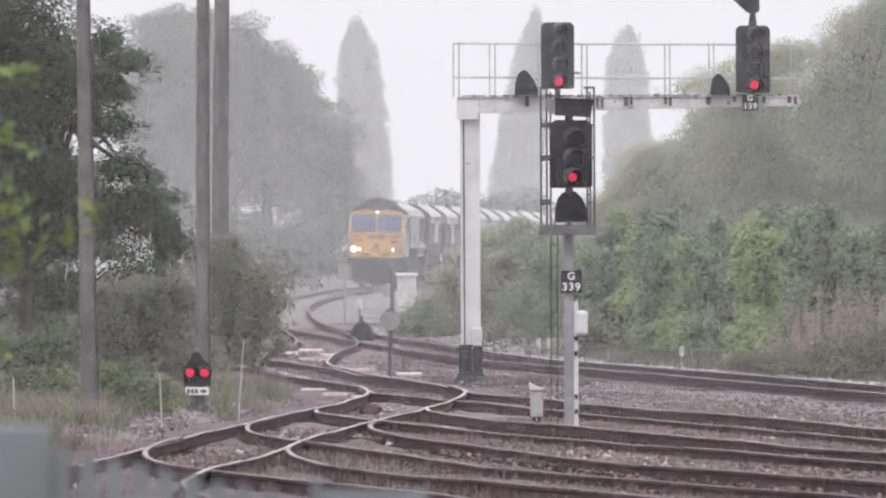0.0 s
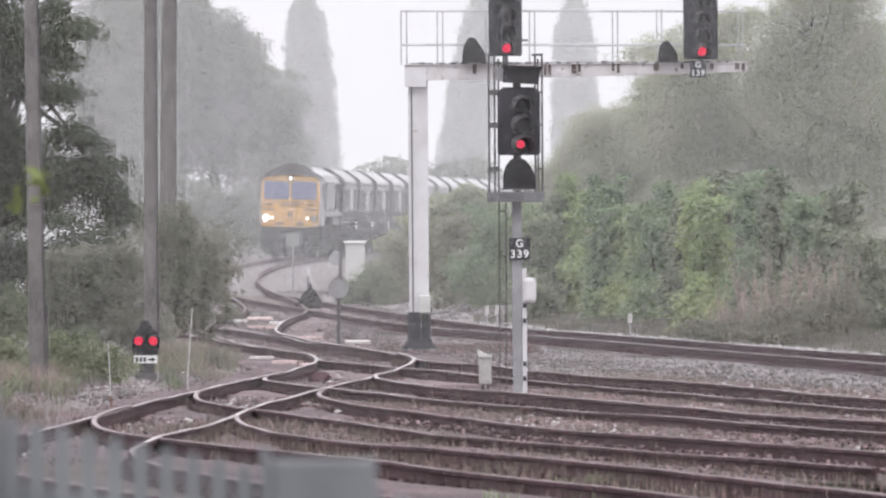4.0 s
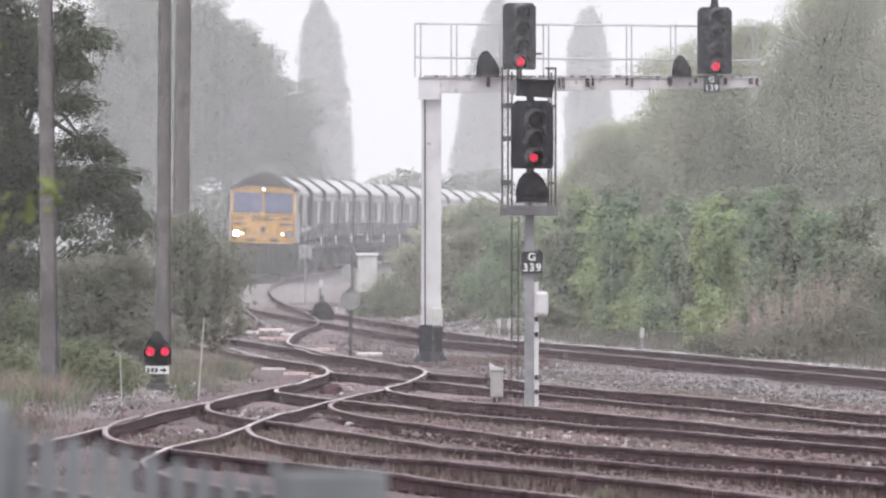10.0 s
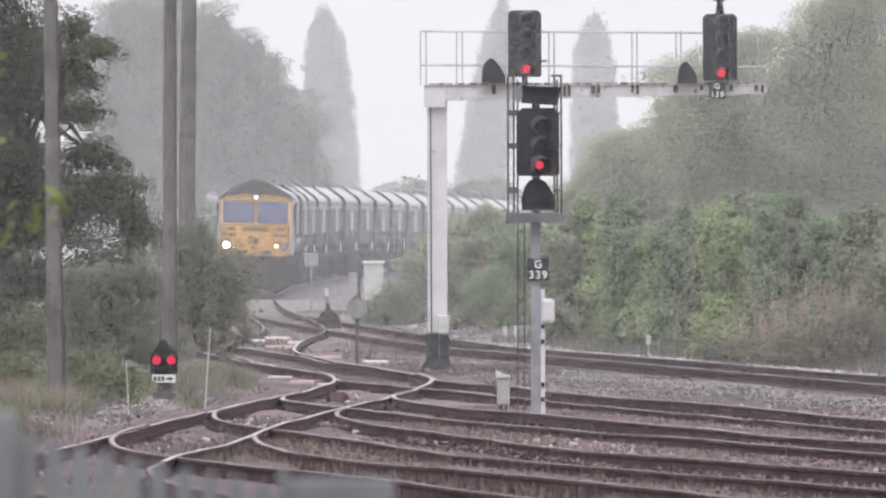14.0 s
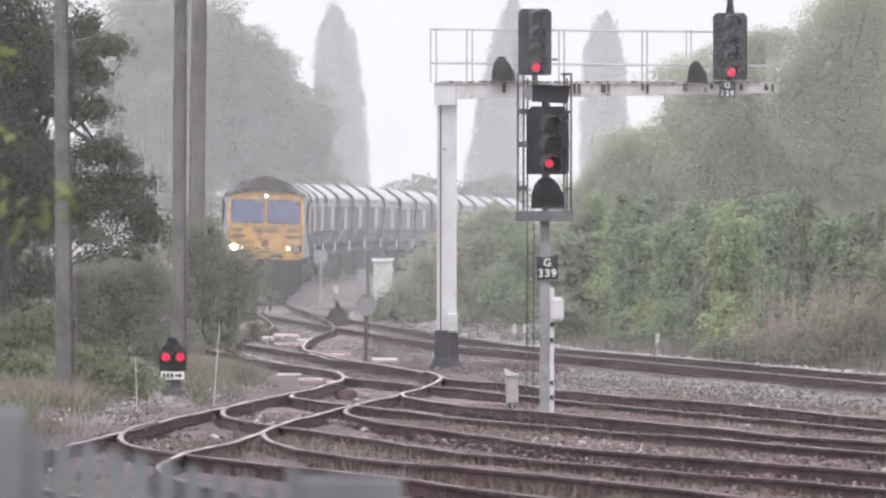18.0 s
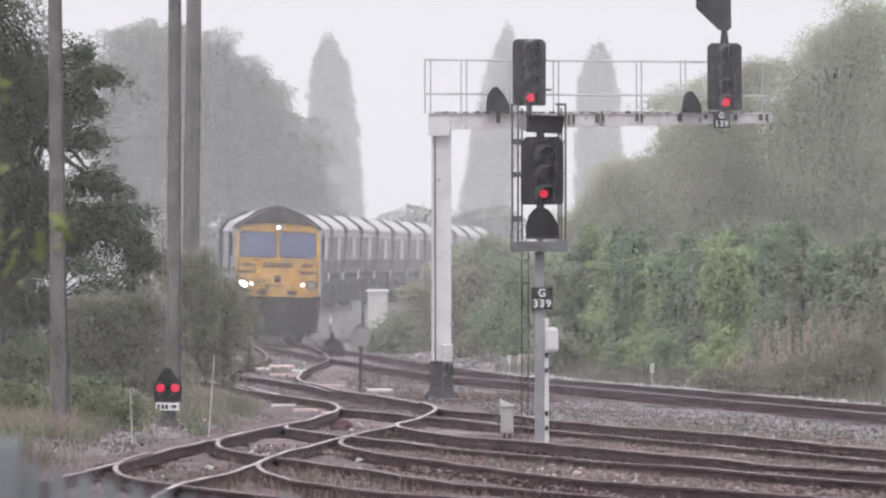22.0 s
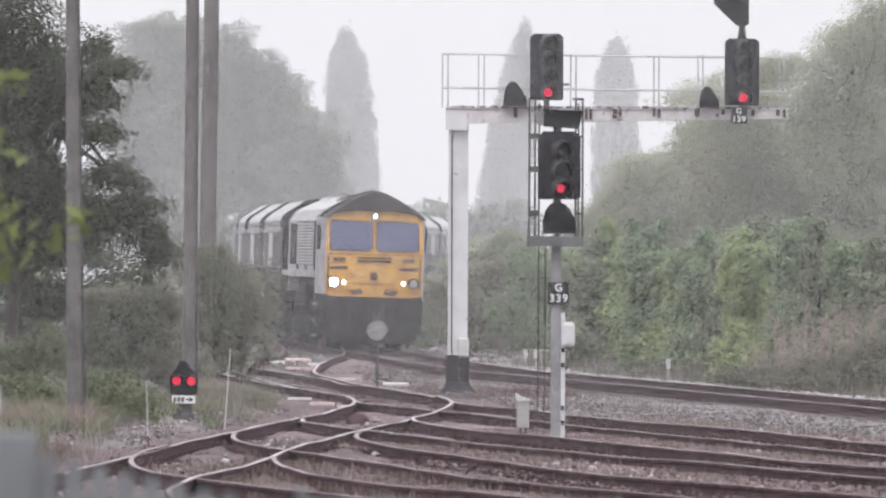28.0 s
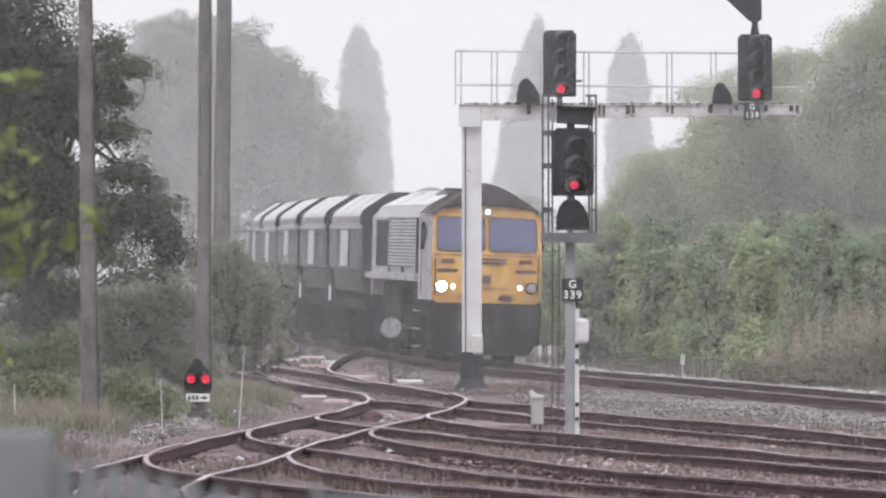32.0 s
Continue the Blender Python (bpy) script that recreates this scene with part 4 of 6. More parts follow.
def loose_stones(name, label, boxes, n, size, seed, material=STONE):
    """Loose ballast: many small stones as one mesh."""
    rnd = random.Random(seed)
    base = [(1, 0, 0), (-1, 0, 0), (0, 1, 0), (0, -1, 0), (0, 0, 1), (0, 0, -1)]
    tri = [(0, 2, 4), (2, 1, 4), (1, 3, 4), (3, 0, 4), (2, 0, 5), (1, 2, 5), (3, 1, 5), (0, 3, 5)]
    verts, faces = [], []
    for i in range(n):
        line, lo, hi, y0, y1, drop = rnd.choice(boxes)
        y = rnd.uniform(y0, y1)
        x = line(y) + rnd.uniform(lo, hi)
        z = max(terrain(x, y), rail_ground(y) - drop)
        s = size * rnd.uniform(0.5, 1.5)
        b = len(verts)
        m = Euler((rnd.random() * 6, rnd.random() * 6, rnd.random() * 6)).to_matrix()
        for v in base:
            q = m @ (Vector(v) * s * rnd.uniform(0.7, 1.2))
            verts.append((x + q.x, y + q.y, z + q.z * 0.8 + s * 0.2))
        faces += [tuple(b + k for k in f) for f in tri]
    me = bpy.data.meshes.new(name)
    me.from_pydata(verts, [], faces)
    me.materials.append(material)
    tagged(new(name, me), label, "stones", kind="stuff")


def on(plan):
    l = spline(plan, 2.0)
    yy = np.array([p.y for p in l])
    xx = np.array([p.x for p in l])
    o = np.argsort(yy)
    return lambda y: float(np.interp(y, yy[o], xx[o]))


loose_stones("ballast_stones", "loose grey ballast stones beside the running line", [(main_x, -4.2, -1.0, 150, 300, 0.17), (main_x, -6.0, -1.0, 132, 215, 0.2), (main_x, -0.6, 0.6, 165, 240, 0.17)], 22000, 0.019, 3)
loose_stones("curve_stones", "grey rubble inside the curve", [(main_x, -3.4, -1.2, 262, 345, 0.16), (main_x, 1.2, 4.0, 265, 345, 0.2), (on(CONNECTION), -2.6, 3.0, 200, 300, 0.15)], 13000, 0.040, 32, STONE)
loose_stones("curve_chips", "pale stone chips inside the curve", [(main_x, -3.4, -1.2, 262, 345, 0.15), (main_x, 1.2, 3.4, 265, 330, 0.19)], 1500, 0.036, 33, PALE_STONE)
loose_stones("shoulder_stones", "pale stones heaped along the far shoulder of the running line", [(main_x, 1.15, 2.3, 172, 250, 0.10)], 1500, 0.028, 31, PALE_STONE)
loose_stones("siding_stones", "loose brownish stones among the sidings",
             [(on(SIDING_1), -2.4, -0.9, 116, 148, 0.09), (on(SIDING_1), 0.9, 2.4, 116, 148, 0.09), (on(SIDING_2), 0.9, 2.2, 102, 132, 0.09), (on(SIDING_2), -2.2, -0.9, 102, 132, 0.09), (on(SIDING_3), -2, 2, 88, 122, 0.10),
              (on(LADDER), -2.6, 1.6, 100, 220, 0.14), (on(LADDER), -2.6, 1.8, 100, 160, 0.14), (on(LADDER), -2.6, 2.6, 160, 230, 0.14), (on(CONNECTION), -2.2, 3.2, 195, 270, 0.15)], 24000, 0.022, 4, BROWN_STONE)
loose_stones("pale_siding_stones", "small pale stones scattered between the sidings",
             [(on(SIDING_1), 0.9, 2.6, 118, 148, 0.09), (on(SIDING_2), 0.9, 2.4, 102, 132, 0.09), (on(SIDING_3), 0.9, 2.2, 90, 122, 0.09), (on(LADDER), -0.6, 0.6, 100, 180, 0.15)], 900, 0.028, 41, PALE_STONE)
loose_stones("yard_gravel", "pale grey gravel beside the shunt signal", [(on(LADDER), -2.9, -1.0, 122, 168, 0.2), (on(LADDER), -2.2, -1.0, 135, 165, 0.2)], 7000, 0.020, 6, STONE)
loose_stones("pale_gravel", "pale chips in the gravel and ballast", [(on(LADDER), -2.4, -1.0, 122, 168, 0.2), (main_x, -5.0, -1.3, 140, 215, 0.18), (on(LADDER), -2.4, -1.0, 132, 160, 0.2)], 3600, 0.017, 61, PALE_STONE)

loose_stones("rusty_debris", "dark rusty brown spill on the ballast round the gantry foot", [(lambda y: 0.0, 0.6, 2.7, 197, 213, 0.165), (lambda y: 0.0, -0.6, 1.2, 204, 214, 0.165)], 1500, 0.034, 65, RUSTY_STONE)


def debris(name, px, py, size, material, label, category):
    """A lump lying on the ballast."""
    y = 1.875 * F / (py - 494)
    x = spot(px, 0, y)[0]
    bm = bmesh.new()
    bmesh.ops.create_icosphere(bm, subdivisions=2, radius=size)
    for v in bm.verts:
        v.co *= 1 + 0.35 * noise.noise(v.co * (3 / size) * 0.3 + Vector((px, py, 0)))
        v.co.z *= 0.7
    ob = part(name, bm, material)
    ob.matrix_basis = pose(x, y, rail_ground(y) - 0.115)
    tagged(ob, label, category, "debris on the ballast")


for px, py, size, m, lab in ((952, 782, 0.036, PLATE_WHITE, "white stone lying beside a rail"), (970, 812, 0.085, RAIL_SIDE, "dark lump beside the rail"),
                             (1190, 820, 0.045, DARK_STEEL, "dark lump on the ballast"), (1201, 818, 0.034, PLATE_WHITE, "white broken block on the ballast"),
                             (424, 796, 0.06, CONCRETE, "pale stone between the rails"), (640, 770, 0.05, CONCRETE, "pale stone in the siding"), (690, 800, 0.06, CONCRETE, "pale stone in the siding"),
                             (656, 728, 0.16, RAIL_SIDE, "dark lump between the lead rails"), (1010, 806, 0.03, CONCRETE, "pale stone on the ballast"), (1040, 806, 0.03, CONCRETE, "pale stone on the ballast"),
                             (690, 783, 0.05, CONCRETE, "pale stone by the rail"), (1440, 800, 0.03, CONCRETE, "pale stone in the grass")):
    debris("stone", px, py, size, m, lab, "stone")


# ---- the train ----
def loft(sections, closed=True):
    """Skin over outlines of equal length; each is a list of (x, y, z)."""
    bm = bmesh.new()
    rows = [[bm.verts.new(p) for p in s] for s in sections]
    n = len(rows[0])
    for a, b in zip(rows, rows[1:]):
        for i in range(n if closed else n - 1):
            bm.faces.new((a[i], a[(i + 1) % n], b[(i + 1) % n], b[i]))
    if closed:
        bm.faces.new(rows[0])
        bm.faces.new(rows[-1][::-1])
    return bm


def wheelset(parent, y, z, r):
    w = bmesh.new()
    for x in (-0.75, 0.75):
        add_tube(w, (x - 0.06, 0, 0), (x + 0.06, 0, 0), r, r, 24)
        add_tube(w, (x - 0.075 * (1 if x > 0 else -1), 0, 0), (x - 0.06 * (1 if x > 0 else -1), 0, 0), r + 0.03, r + 0.03, 24)
    add_tube(w, (-0.95, 0, 0), (0.95, 0, 0), 0.08, n=10)
    return part("wheelset", w, WAGON_DARK, parent, at=pose(0, y, z))


def bogie(parent, y, axles, half, r, material):
    b = bmesh.new()
    for s in (-1, 1):
        add_box(b, s * 1.08 - 0.09, s * 1.08 + 0.09, y - half, y + half, r - 0.06, r + 0.22, 0.03)
        for a in axles:
            add_box(b, s * 1.12 - 0.12, s * 1.12 + 0.12, y + a - 0.2, y + a + 0.2, r - 0.22, r + 0.18, 0.03)
            for dy in (-0.32, 0.32):
                add_tube(b, (s * 1.1, y + a + dy, r + 0.15), (s * 1.1, y + a + dy, r + 0.5), 0.09, n=10)
    add_box(b, -1.0, 1.0, y - 0.25, y + 0.25, r, r + 0.3)
    f = part("bogie_frame", b, material, parent)
    for a in axles:
        wheelset(parent, y + a, r, r)
    return f


def locomotive():
    """Diesel locomotive, front towards -y; the origin lies on the rail tops under its middle."""
    L = 18.0
    f = -L / 2
    t = thing("locomotive", "yellow-fronted diesel locomotive with a dark arched cab roof", "locomotive", Matrix(), group="coal train")
    hw = 1.32

    def roof_arc(w, z_eave, z_top, n=16):
        """A flat-topped arch: steep above the eaves, gently curved over the middle."""
        out = []
        for i in range(n + 1):
            u = -1 + 2 * i / n
            out.append((w * u, z_eave + (z_top - z_eave) * (1 - abs(u) ** 1.5)))
        return out

    def cab_section(y, w, z_eave, z_top, floor=1.36):
        return [(x, y, z) for x, z in roof_arc(w, z_eave, z_top)] + [(w, y, 2.2), (w, y, floor), (-w, y, floor), (-w, y, 2.2)]

    def face_y(z):
        """The raked front: furthest forward at the waist."""
        return f + 0.10 - 0.16 * min(1.0, max(0.0, (3.3 - z) / 1.1))

    front = [(x, face_y(z) + 0.03, z) for x, y, z in cab_section(0, 1.17, 3.22, 3.86)]
    mid = cab_section(f + 0.8, 1.28, 3.24, 3.90)
    back = cab_section(f + 2.2, hw, 3.22, 3.90)
    part("cab_body", loft([front, mid, back]), LOCO_SIDE, t, "grey cab sides")

    def face(outline, depth, lift=0.0):
        bm = bmesh.new()
        lo = [bm.verts.new((x, face_y(z) - lift - depth, z)) for x, z in outline]
        hi = [bm.verts.new((x, face_y(z) - lift, z)) for x, z in outline]
        bm.faces.new(lo)
        bm.faces.new(hi[::-1])
        n = len(lo)
        for i in range(n):
            bm.faces.new((lo[i], hi[i], hi[(i + 1) % n], lo[(i + 1) % n]))
        return bm

    part("front_panel_lower", face([(-1.08, 1.31), (1.08, 1.31), (1.19, 1.41), (1.20, 2.36), (-1.20, 2.36), (-1.19, 1.41)], 0.03), YELLOW, t, "yellow lower front panel")
    part("front_panel_upper", face([(-1.20, 2.363), (1.20, 2.363), (1.175, 3.20), (1.02, 3.34), (0.5, 3.42), (-0.5, 3.42), (-1.02, 3.34), (-1.175, 3.20)], 0.028), YELLOW, t, "yellow window surround")
    arc = roof_arc(1.20, 3.22, 3.88)
    brow = arc + [(1.03, 3.345), (0.5, 3.425), (-0.5, 3.425), (-1.03, 3.345)]
    part("roof_brow", prism(brow, f - 0.02, f + 0.12), LOCO_ROOF, t, "dark brown roof brow")
    part("cab_roof", loft([[(x * sx, y, z + 0.012) for x, z in roof_arc(w, 3.22, zt)] + [(0, y, 3.24)]
                           for y, w, zt, sx in ((f + 0.10, 1.19, 3.875, 1.01), (f + 0.8, 1.285, 3.905, 1.008), (f + 1.1, 1.29, 3.905, 1.008))]), LOCO_ROOF, t, "dark brown cab roof")
    for sx in (-1, 1):
        x0, x1 = (0.06, 1.08) if sx > 0 else (-1.08, -0.06)
        c = 0.07
        o = [(x0 + c, 2.45), (x1 - c, 2.45), (x1, 2.45 + c), (x1 - 0.02, 3.14 - c), (x1 - c, 3.14), (x0 + c, 3.17), (x0, 3.17 - c), (x0, 2.45 + c)]
        cx = (x0 + x1) / 2
        part("window_gasket", face([(x + (0.03 if x > cx else -0.03), z + (0.03 if z > 2.8 else -0.03)) for x, z in o], 0.012, lift=0.028), LOCO_GASKET, t, "dark red-brown window gasket")
        part("windscreen", face(o, 0.008, lift=0.040), GLASS, t, "blue-grey reflecting windscreen")
        part("wiper", tube((sx * 0.2, face_y(2.45) - 0.06, 2.43), (sx * 0.75, face_y(2.6) - 0.06, 2.60), 0.006, n=6), LOCO_DARK, t)
        part("mirror", box(sx * 1.305 - 0.02, sx * 1.305 + 0.02, f + 0.55, f + 0.65, 2.66, 2.96, 0.006), LOCO_DARK, t)
        part("lamp_panel", face([(sx * 0.84 - 0.32, 1.48), (sx * 0.84 + 0.34, 1.48), (sx * 0.84 + 0.34, 1.89), (sx * 0.84 - 0.32, 1.89)], 0.03, lift=0.03), YELLOW, t, "raised yellow lamp panel")
        yl = face_y(1.66) - 0.066
        for k, (lx, r) in enumerate(((sx * 0.98, 0.108), (sx * 0.73, 0.052))):
            lit = k == 1 or sx < 0
            rim = part("lamp_rim", tube((lx, yl + 0.02, 1.66), (lx, yl - 0.02, 1.66), r + 0.03, r + 0.03, 20), LOCO_DARK if k == 0 else YELLOW, t)
            part("lamp", tube((lx, yl - 0.018, 1.66), (lx, yl - 0.035, 1.66), r, r * 0.9, 20),
                 (HEADLAMP if k == 0 else MARKER) if lit else LAMP_OFF, rim, "bright white headlamp" if lit else "unlit headlamp")
        part("number_bar", face([(sx * 0.86 - 0.22, 1.975), (sx * 0.86 + 0.22, 1.975), (sx * 0.86 + 0.22, 2.05), (sx * 0.86 - 0.22, 2.05)], 0.008, lift=0.031), RUST, t)
        part("buffer", tube((sx * 0.865, f - 0.55, 1.06), (sx * 0.865, f + 0.1, 1.06), 0.14, n=16), LOCO_DARK, t)
        part("buffer_head", tube((sx * 0.865, f - 0.60, 1.06), (sx * 0.865, f - 0.55, 1.06), 0.25, 0.25, 20), LOCO_DARK, t)
        part("brake_pipe", tube((sx * 0.35, f - 0.12, 1.1), (sx * 0.40, f - 0.2, 0.4), 0.03, n=8), LOCO_DARK, t)
        part("handrail", tube((sx * 1.13, face_y(1.6) - 0.08, 1.50), (sx * 1.13, face_y(2.3) - 0.08, 2.30), 0.014, n=6), LOCO_DARK, t)
        part("lower_bracket", face([(sx * 0.40 - 0.16 * sx, 1.40), (sx * 0.40 + 0.12 * sx, 1.34), (sx * 0.40 + 0.20 * sx, 1.46), (sx * 0.40 - 0.08 * sx, 1.51)], 0.04, lift=0.03), RUST, t, "rusty jumper bracket")
        part("side_vent", face([(sx * 0.85 - 0.16, 2.18), (sx * 0.85 + 0.16, 2.18), (sx * 0.85 + 0.12, 2.27), (sx * 0.85 - 0.12, 2.27)], 0.01, lift=0.031), RUST, t)
    part("panel_seam", face([(-1.18, 2.345), (1.18, 2.345), (1.18, 2.362), (-1.18, 2.362)], 0.006, lift=0.031), LOCO_GASKET, t)
    part("panel_seam", face([(-0.50, 1.62), (0.50, 1.62), (0.50, 1.636), (-0.50, 1.636)], 0.006, lift=0.031), RUST, t)
    part("name_bar", face([(-0.42, 2.16), (0.42, 2.16), (0.42, 2.21), (-0.42, 2.21)], 0.01, lift=0.031), LOCO_GASKET, t)
    part("grab_bar", face([(-0.42, 2.25), (0.42, 2.25), (0.42, 2.29), (-0.42, 2.29)], 0.02, lift=0.031), LOCO_GASKET, t)
    part("centre_socket", face([(-0.09, 1.72), (0.09, 1.72), (0.09, 1.92), (-0.09, 1.92)], 0.03, lift=0.031), RUST, t)
    part("top_lamp", tube((0, f - 0.06, 3.30), (0, f + 0.05, 3.30), 0.105, 0.105, 18), LAMP_OFF, t)
    part("top_lamp_lens", tube((0, f - 0.08, 3.30), (0, f - 0.061, 3.30), 0.045, 0.045, 18), MARKER, t, "lit white top lamp")
    for yy in (0.98, 2.06):
        part("roof_rib", loft([[(x * 1.02, y, z + 0.03) for x, z in roof_arc(1.30, 3.22, 3.91)] + [(0, y, 3.26)] for y in (f + yy, f + yy + 0.07)]), LOCO_DARK, t, "dark roof joint rib")
    # black skirt, buffer beam and plough
    part("skirt", face([(-1.18, 0.78), (1.18, 0.78), (1.18, 1.40), (1.08, 1.305), (-1.08, 1.305), (-1.18, 1.40)], 0.02), LOCO_DARK, t, "black front skirt")
    part("buffer_beam", box(-1.22, 1.22, f - 0.04, f + 0.8, 0.72, 1.295, 0.03), LOCO_DARK, t)
    pl = [(-1.20, 0.73), (1.20, 0.73), (1.16, 0.46), (0.92, 0.17), (-0.92, 0.17), (-1.16, 0.46)]
    part("snow_plough", prism(pl, f - 0.10, f + 0.05, 0.02), LOCO_DARK, t)
    part("coupling", box(-0.12, 0.12, f - 0.40, f, 0.95, 1.15, 0.03), LOCO_DARK, t)
    part("coupling_link", tube((0, f - 0.36, 1.0), (0.03, f - 0.30, 0.62), 0.045, n=8), DARK_STEEL, t)
    for hx, c in ((-0.56, DARK_STEEL), (-0.22, LOCO_DARK), (0.22, DARK_STEEL), (0.56, LOCO_DARK)):
        part("air_hose", tube((hx, f - 0.12, 1.18), (hx * 1.08, f - 0.26, 0.66), 0.028, n=8), c, t)
    for sx in (-1, 1):
        part("step_bracket", box(sx * 1.14 - 0.05, sx * 1.14 + 0.05, f - 0.07, f + 0.25, 0.40, 0.72), LOCO_DARK, t)
        part("foot_step", box(sx * 1.10 - 0.14, sx * 1.10 + 0.14, f - 0.09, f + 0.12, 0.385, 0.41), DARK_STEEL, t)
    # engine body with sloping roof sides
    body = [(-hw, 1.74), (-hw, 3.17), (-1.16, 3.42), (-0.66, 3.66), (0.66, 3.66), (1.16, 3.42), (hw, 3.17), (hw, 1.74)]
    part("engine_body", prism(body, f + 2.21, -f - 2.21), LOCO_SIDE, t, "grey louvred engine body")
    part("rear_cab", loft([[(x, -f - 2.2, z) for x, y, z in back], [(x, -f - 0.1, z) for x, y, z in cab_section(0, 1.2, 3.2, 3.82)]]), LOCO_SIDE, t)
    roof = [(-0.67, 3.66), (-0.52, 3.78), (0.52, 3.78), (0.67, 3.66)]
    part("roof_hatch", prism(roof, f + 3.0, f + 6.4, 0.02), LOCO_ROOF, t)
    part("roof_hatch", prism(roof, f + 6.8, f + 10.4, 0.02), WAGON_ROOF, t)
    part("roof_hatch", prism(roof, f + 10.8, f + 14.8, 0.02), LOCO_SIDE, t)
    part("exhaust", box(-0.25, 0.25, f + 8.4, f + 9.2, 3.78, 3.85, 0.02), LOCO_DARK, t)
    for sx in (-1, 1):
        for y0, y1 in ((2.3, 6.6), (6.9, 11.0), (11.3, 15.4)):
            part("roof_panel", prism([(sx * 1.15, 3.425), (sx * 1.16, 3.435), (sx * 0.68, 3.672), (sx * 0.67, 3.662)], f + y0, f + y1), WAGON_ROOF, t, "pale sloping roof panel")
        g = part("side_grille", box(sx * hw - 0.02, sx * hw + 0.02, f + 2.5, f + 10.5, 2.05, 3.14), DARK_STEEL, t, "louvred side grille with pale slats")
        for i in range(14):
            z = 2.08 + i * 0.075
            part("louvre_slat", box(sx * hw - 0.06, sx * hw + 0.06, f + 2.6, f + 10.4, z, z + 0.045), WAGON_ROOF, g)
        for yy in (2.24, 6.4, 10.5):
            part("door_frame", box(sx * hw - 0.05, sx * hw + 0.05, f + yy, f + yy + 0.16, 1.93, 3.15), LOCO_DARK if yy < 3 else DARK_STEEL, t)
        part("dark_panel", box(sx * hw - 0.015, sx * hw + 0.03, f + 11.2, f + 14.8, 2.05, 3.10), LOCO_DARK, t, "dark recessed side panel")
        part("cab_door", box(sx * hw - 0.01, sx * hw + 0.012, f + 1.45, f + 2.1, 1.5, 3.15, 0.004), LOCO_SIDE, t)
        part("side_window", box(sx * 1.30 - 0.05, sx * 1.30 + 0.03, f + 0.95, f + 1.35, 2.45, 3.05), LOCO_DARK, t)
        part("sole_bar", box(sx * 1.33 - 0.06, sx * 1.33 + 0.06, f + 2.3, -f - 0.5, 1.76, 1.90), LOCO_SIDE, t, "pale solebar")
        for yy in (2.4, 2.7, 3.0):
            part("cab_step", box(sx * 1.28 - 0.08, sx * 1.28 + 0.08, f + 2.6, f + 3.0, 0.3 + (yy - 2.4) * 1.3, 0.34 + (yy - 2.4) * 1.3), GREY_STEEL, t)
        part("equipment_case", box(sx * 1.2 - 0.1, sx * 1.2 + 0.1, f + 7.4, f + 9.2, 0.8, 1.6, 0.05), LOCO_DARK, t)
        part("sand_pipe", tube((sx * 1.25, f + 2.9, 1.5), (sx * 1.22, f + 2.3, 0.5), 0.04, n=8), LOCO_DARK, t)
    part("under_body", box(-1.05, 1.05, f + 1.0, -f - 1.0, 1.0, 1.76), LOCO_DARK, t)
    part("fuel_tank", box(-1.2, 1.2, -2.2, 2.2, 0.32, 1.2, 0.12), LOCO_DARK, t)
    bogie(t, f + 3.9, (-1.9, 0.0, 1.9), 2.6, 0.5, LOCO_DARK)
    bogie(t, -f - 3.9, (-1.9, 0.0, 1.9), 2.6, 0.5, LOCO_DARK)
    return t


WAGON_PITCH = 14.7


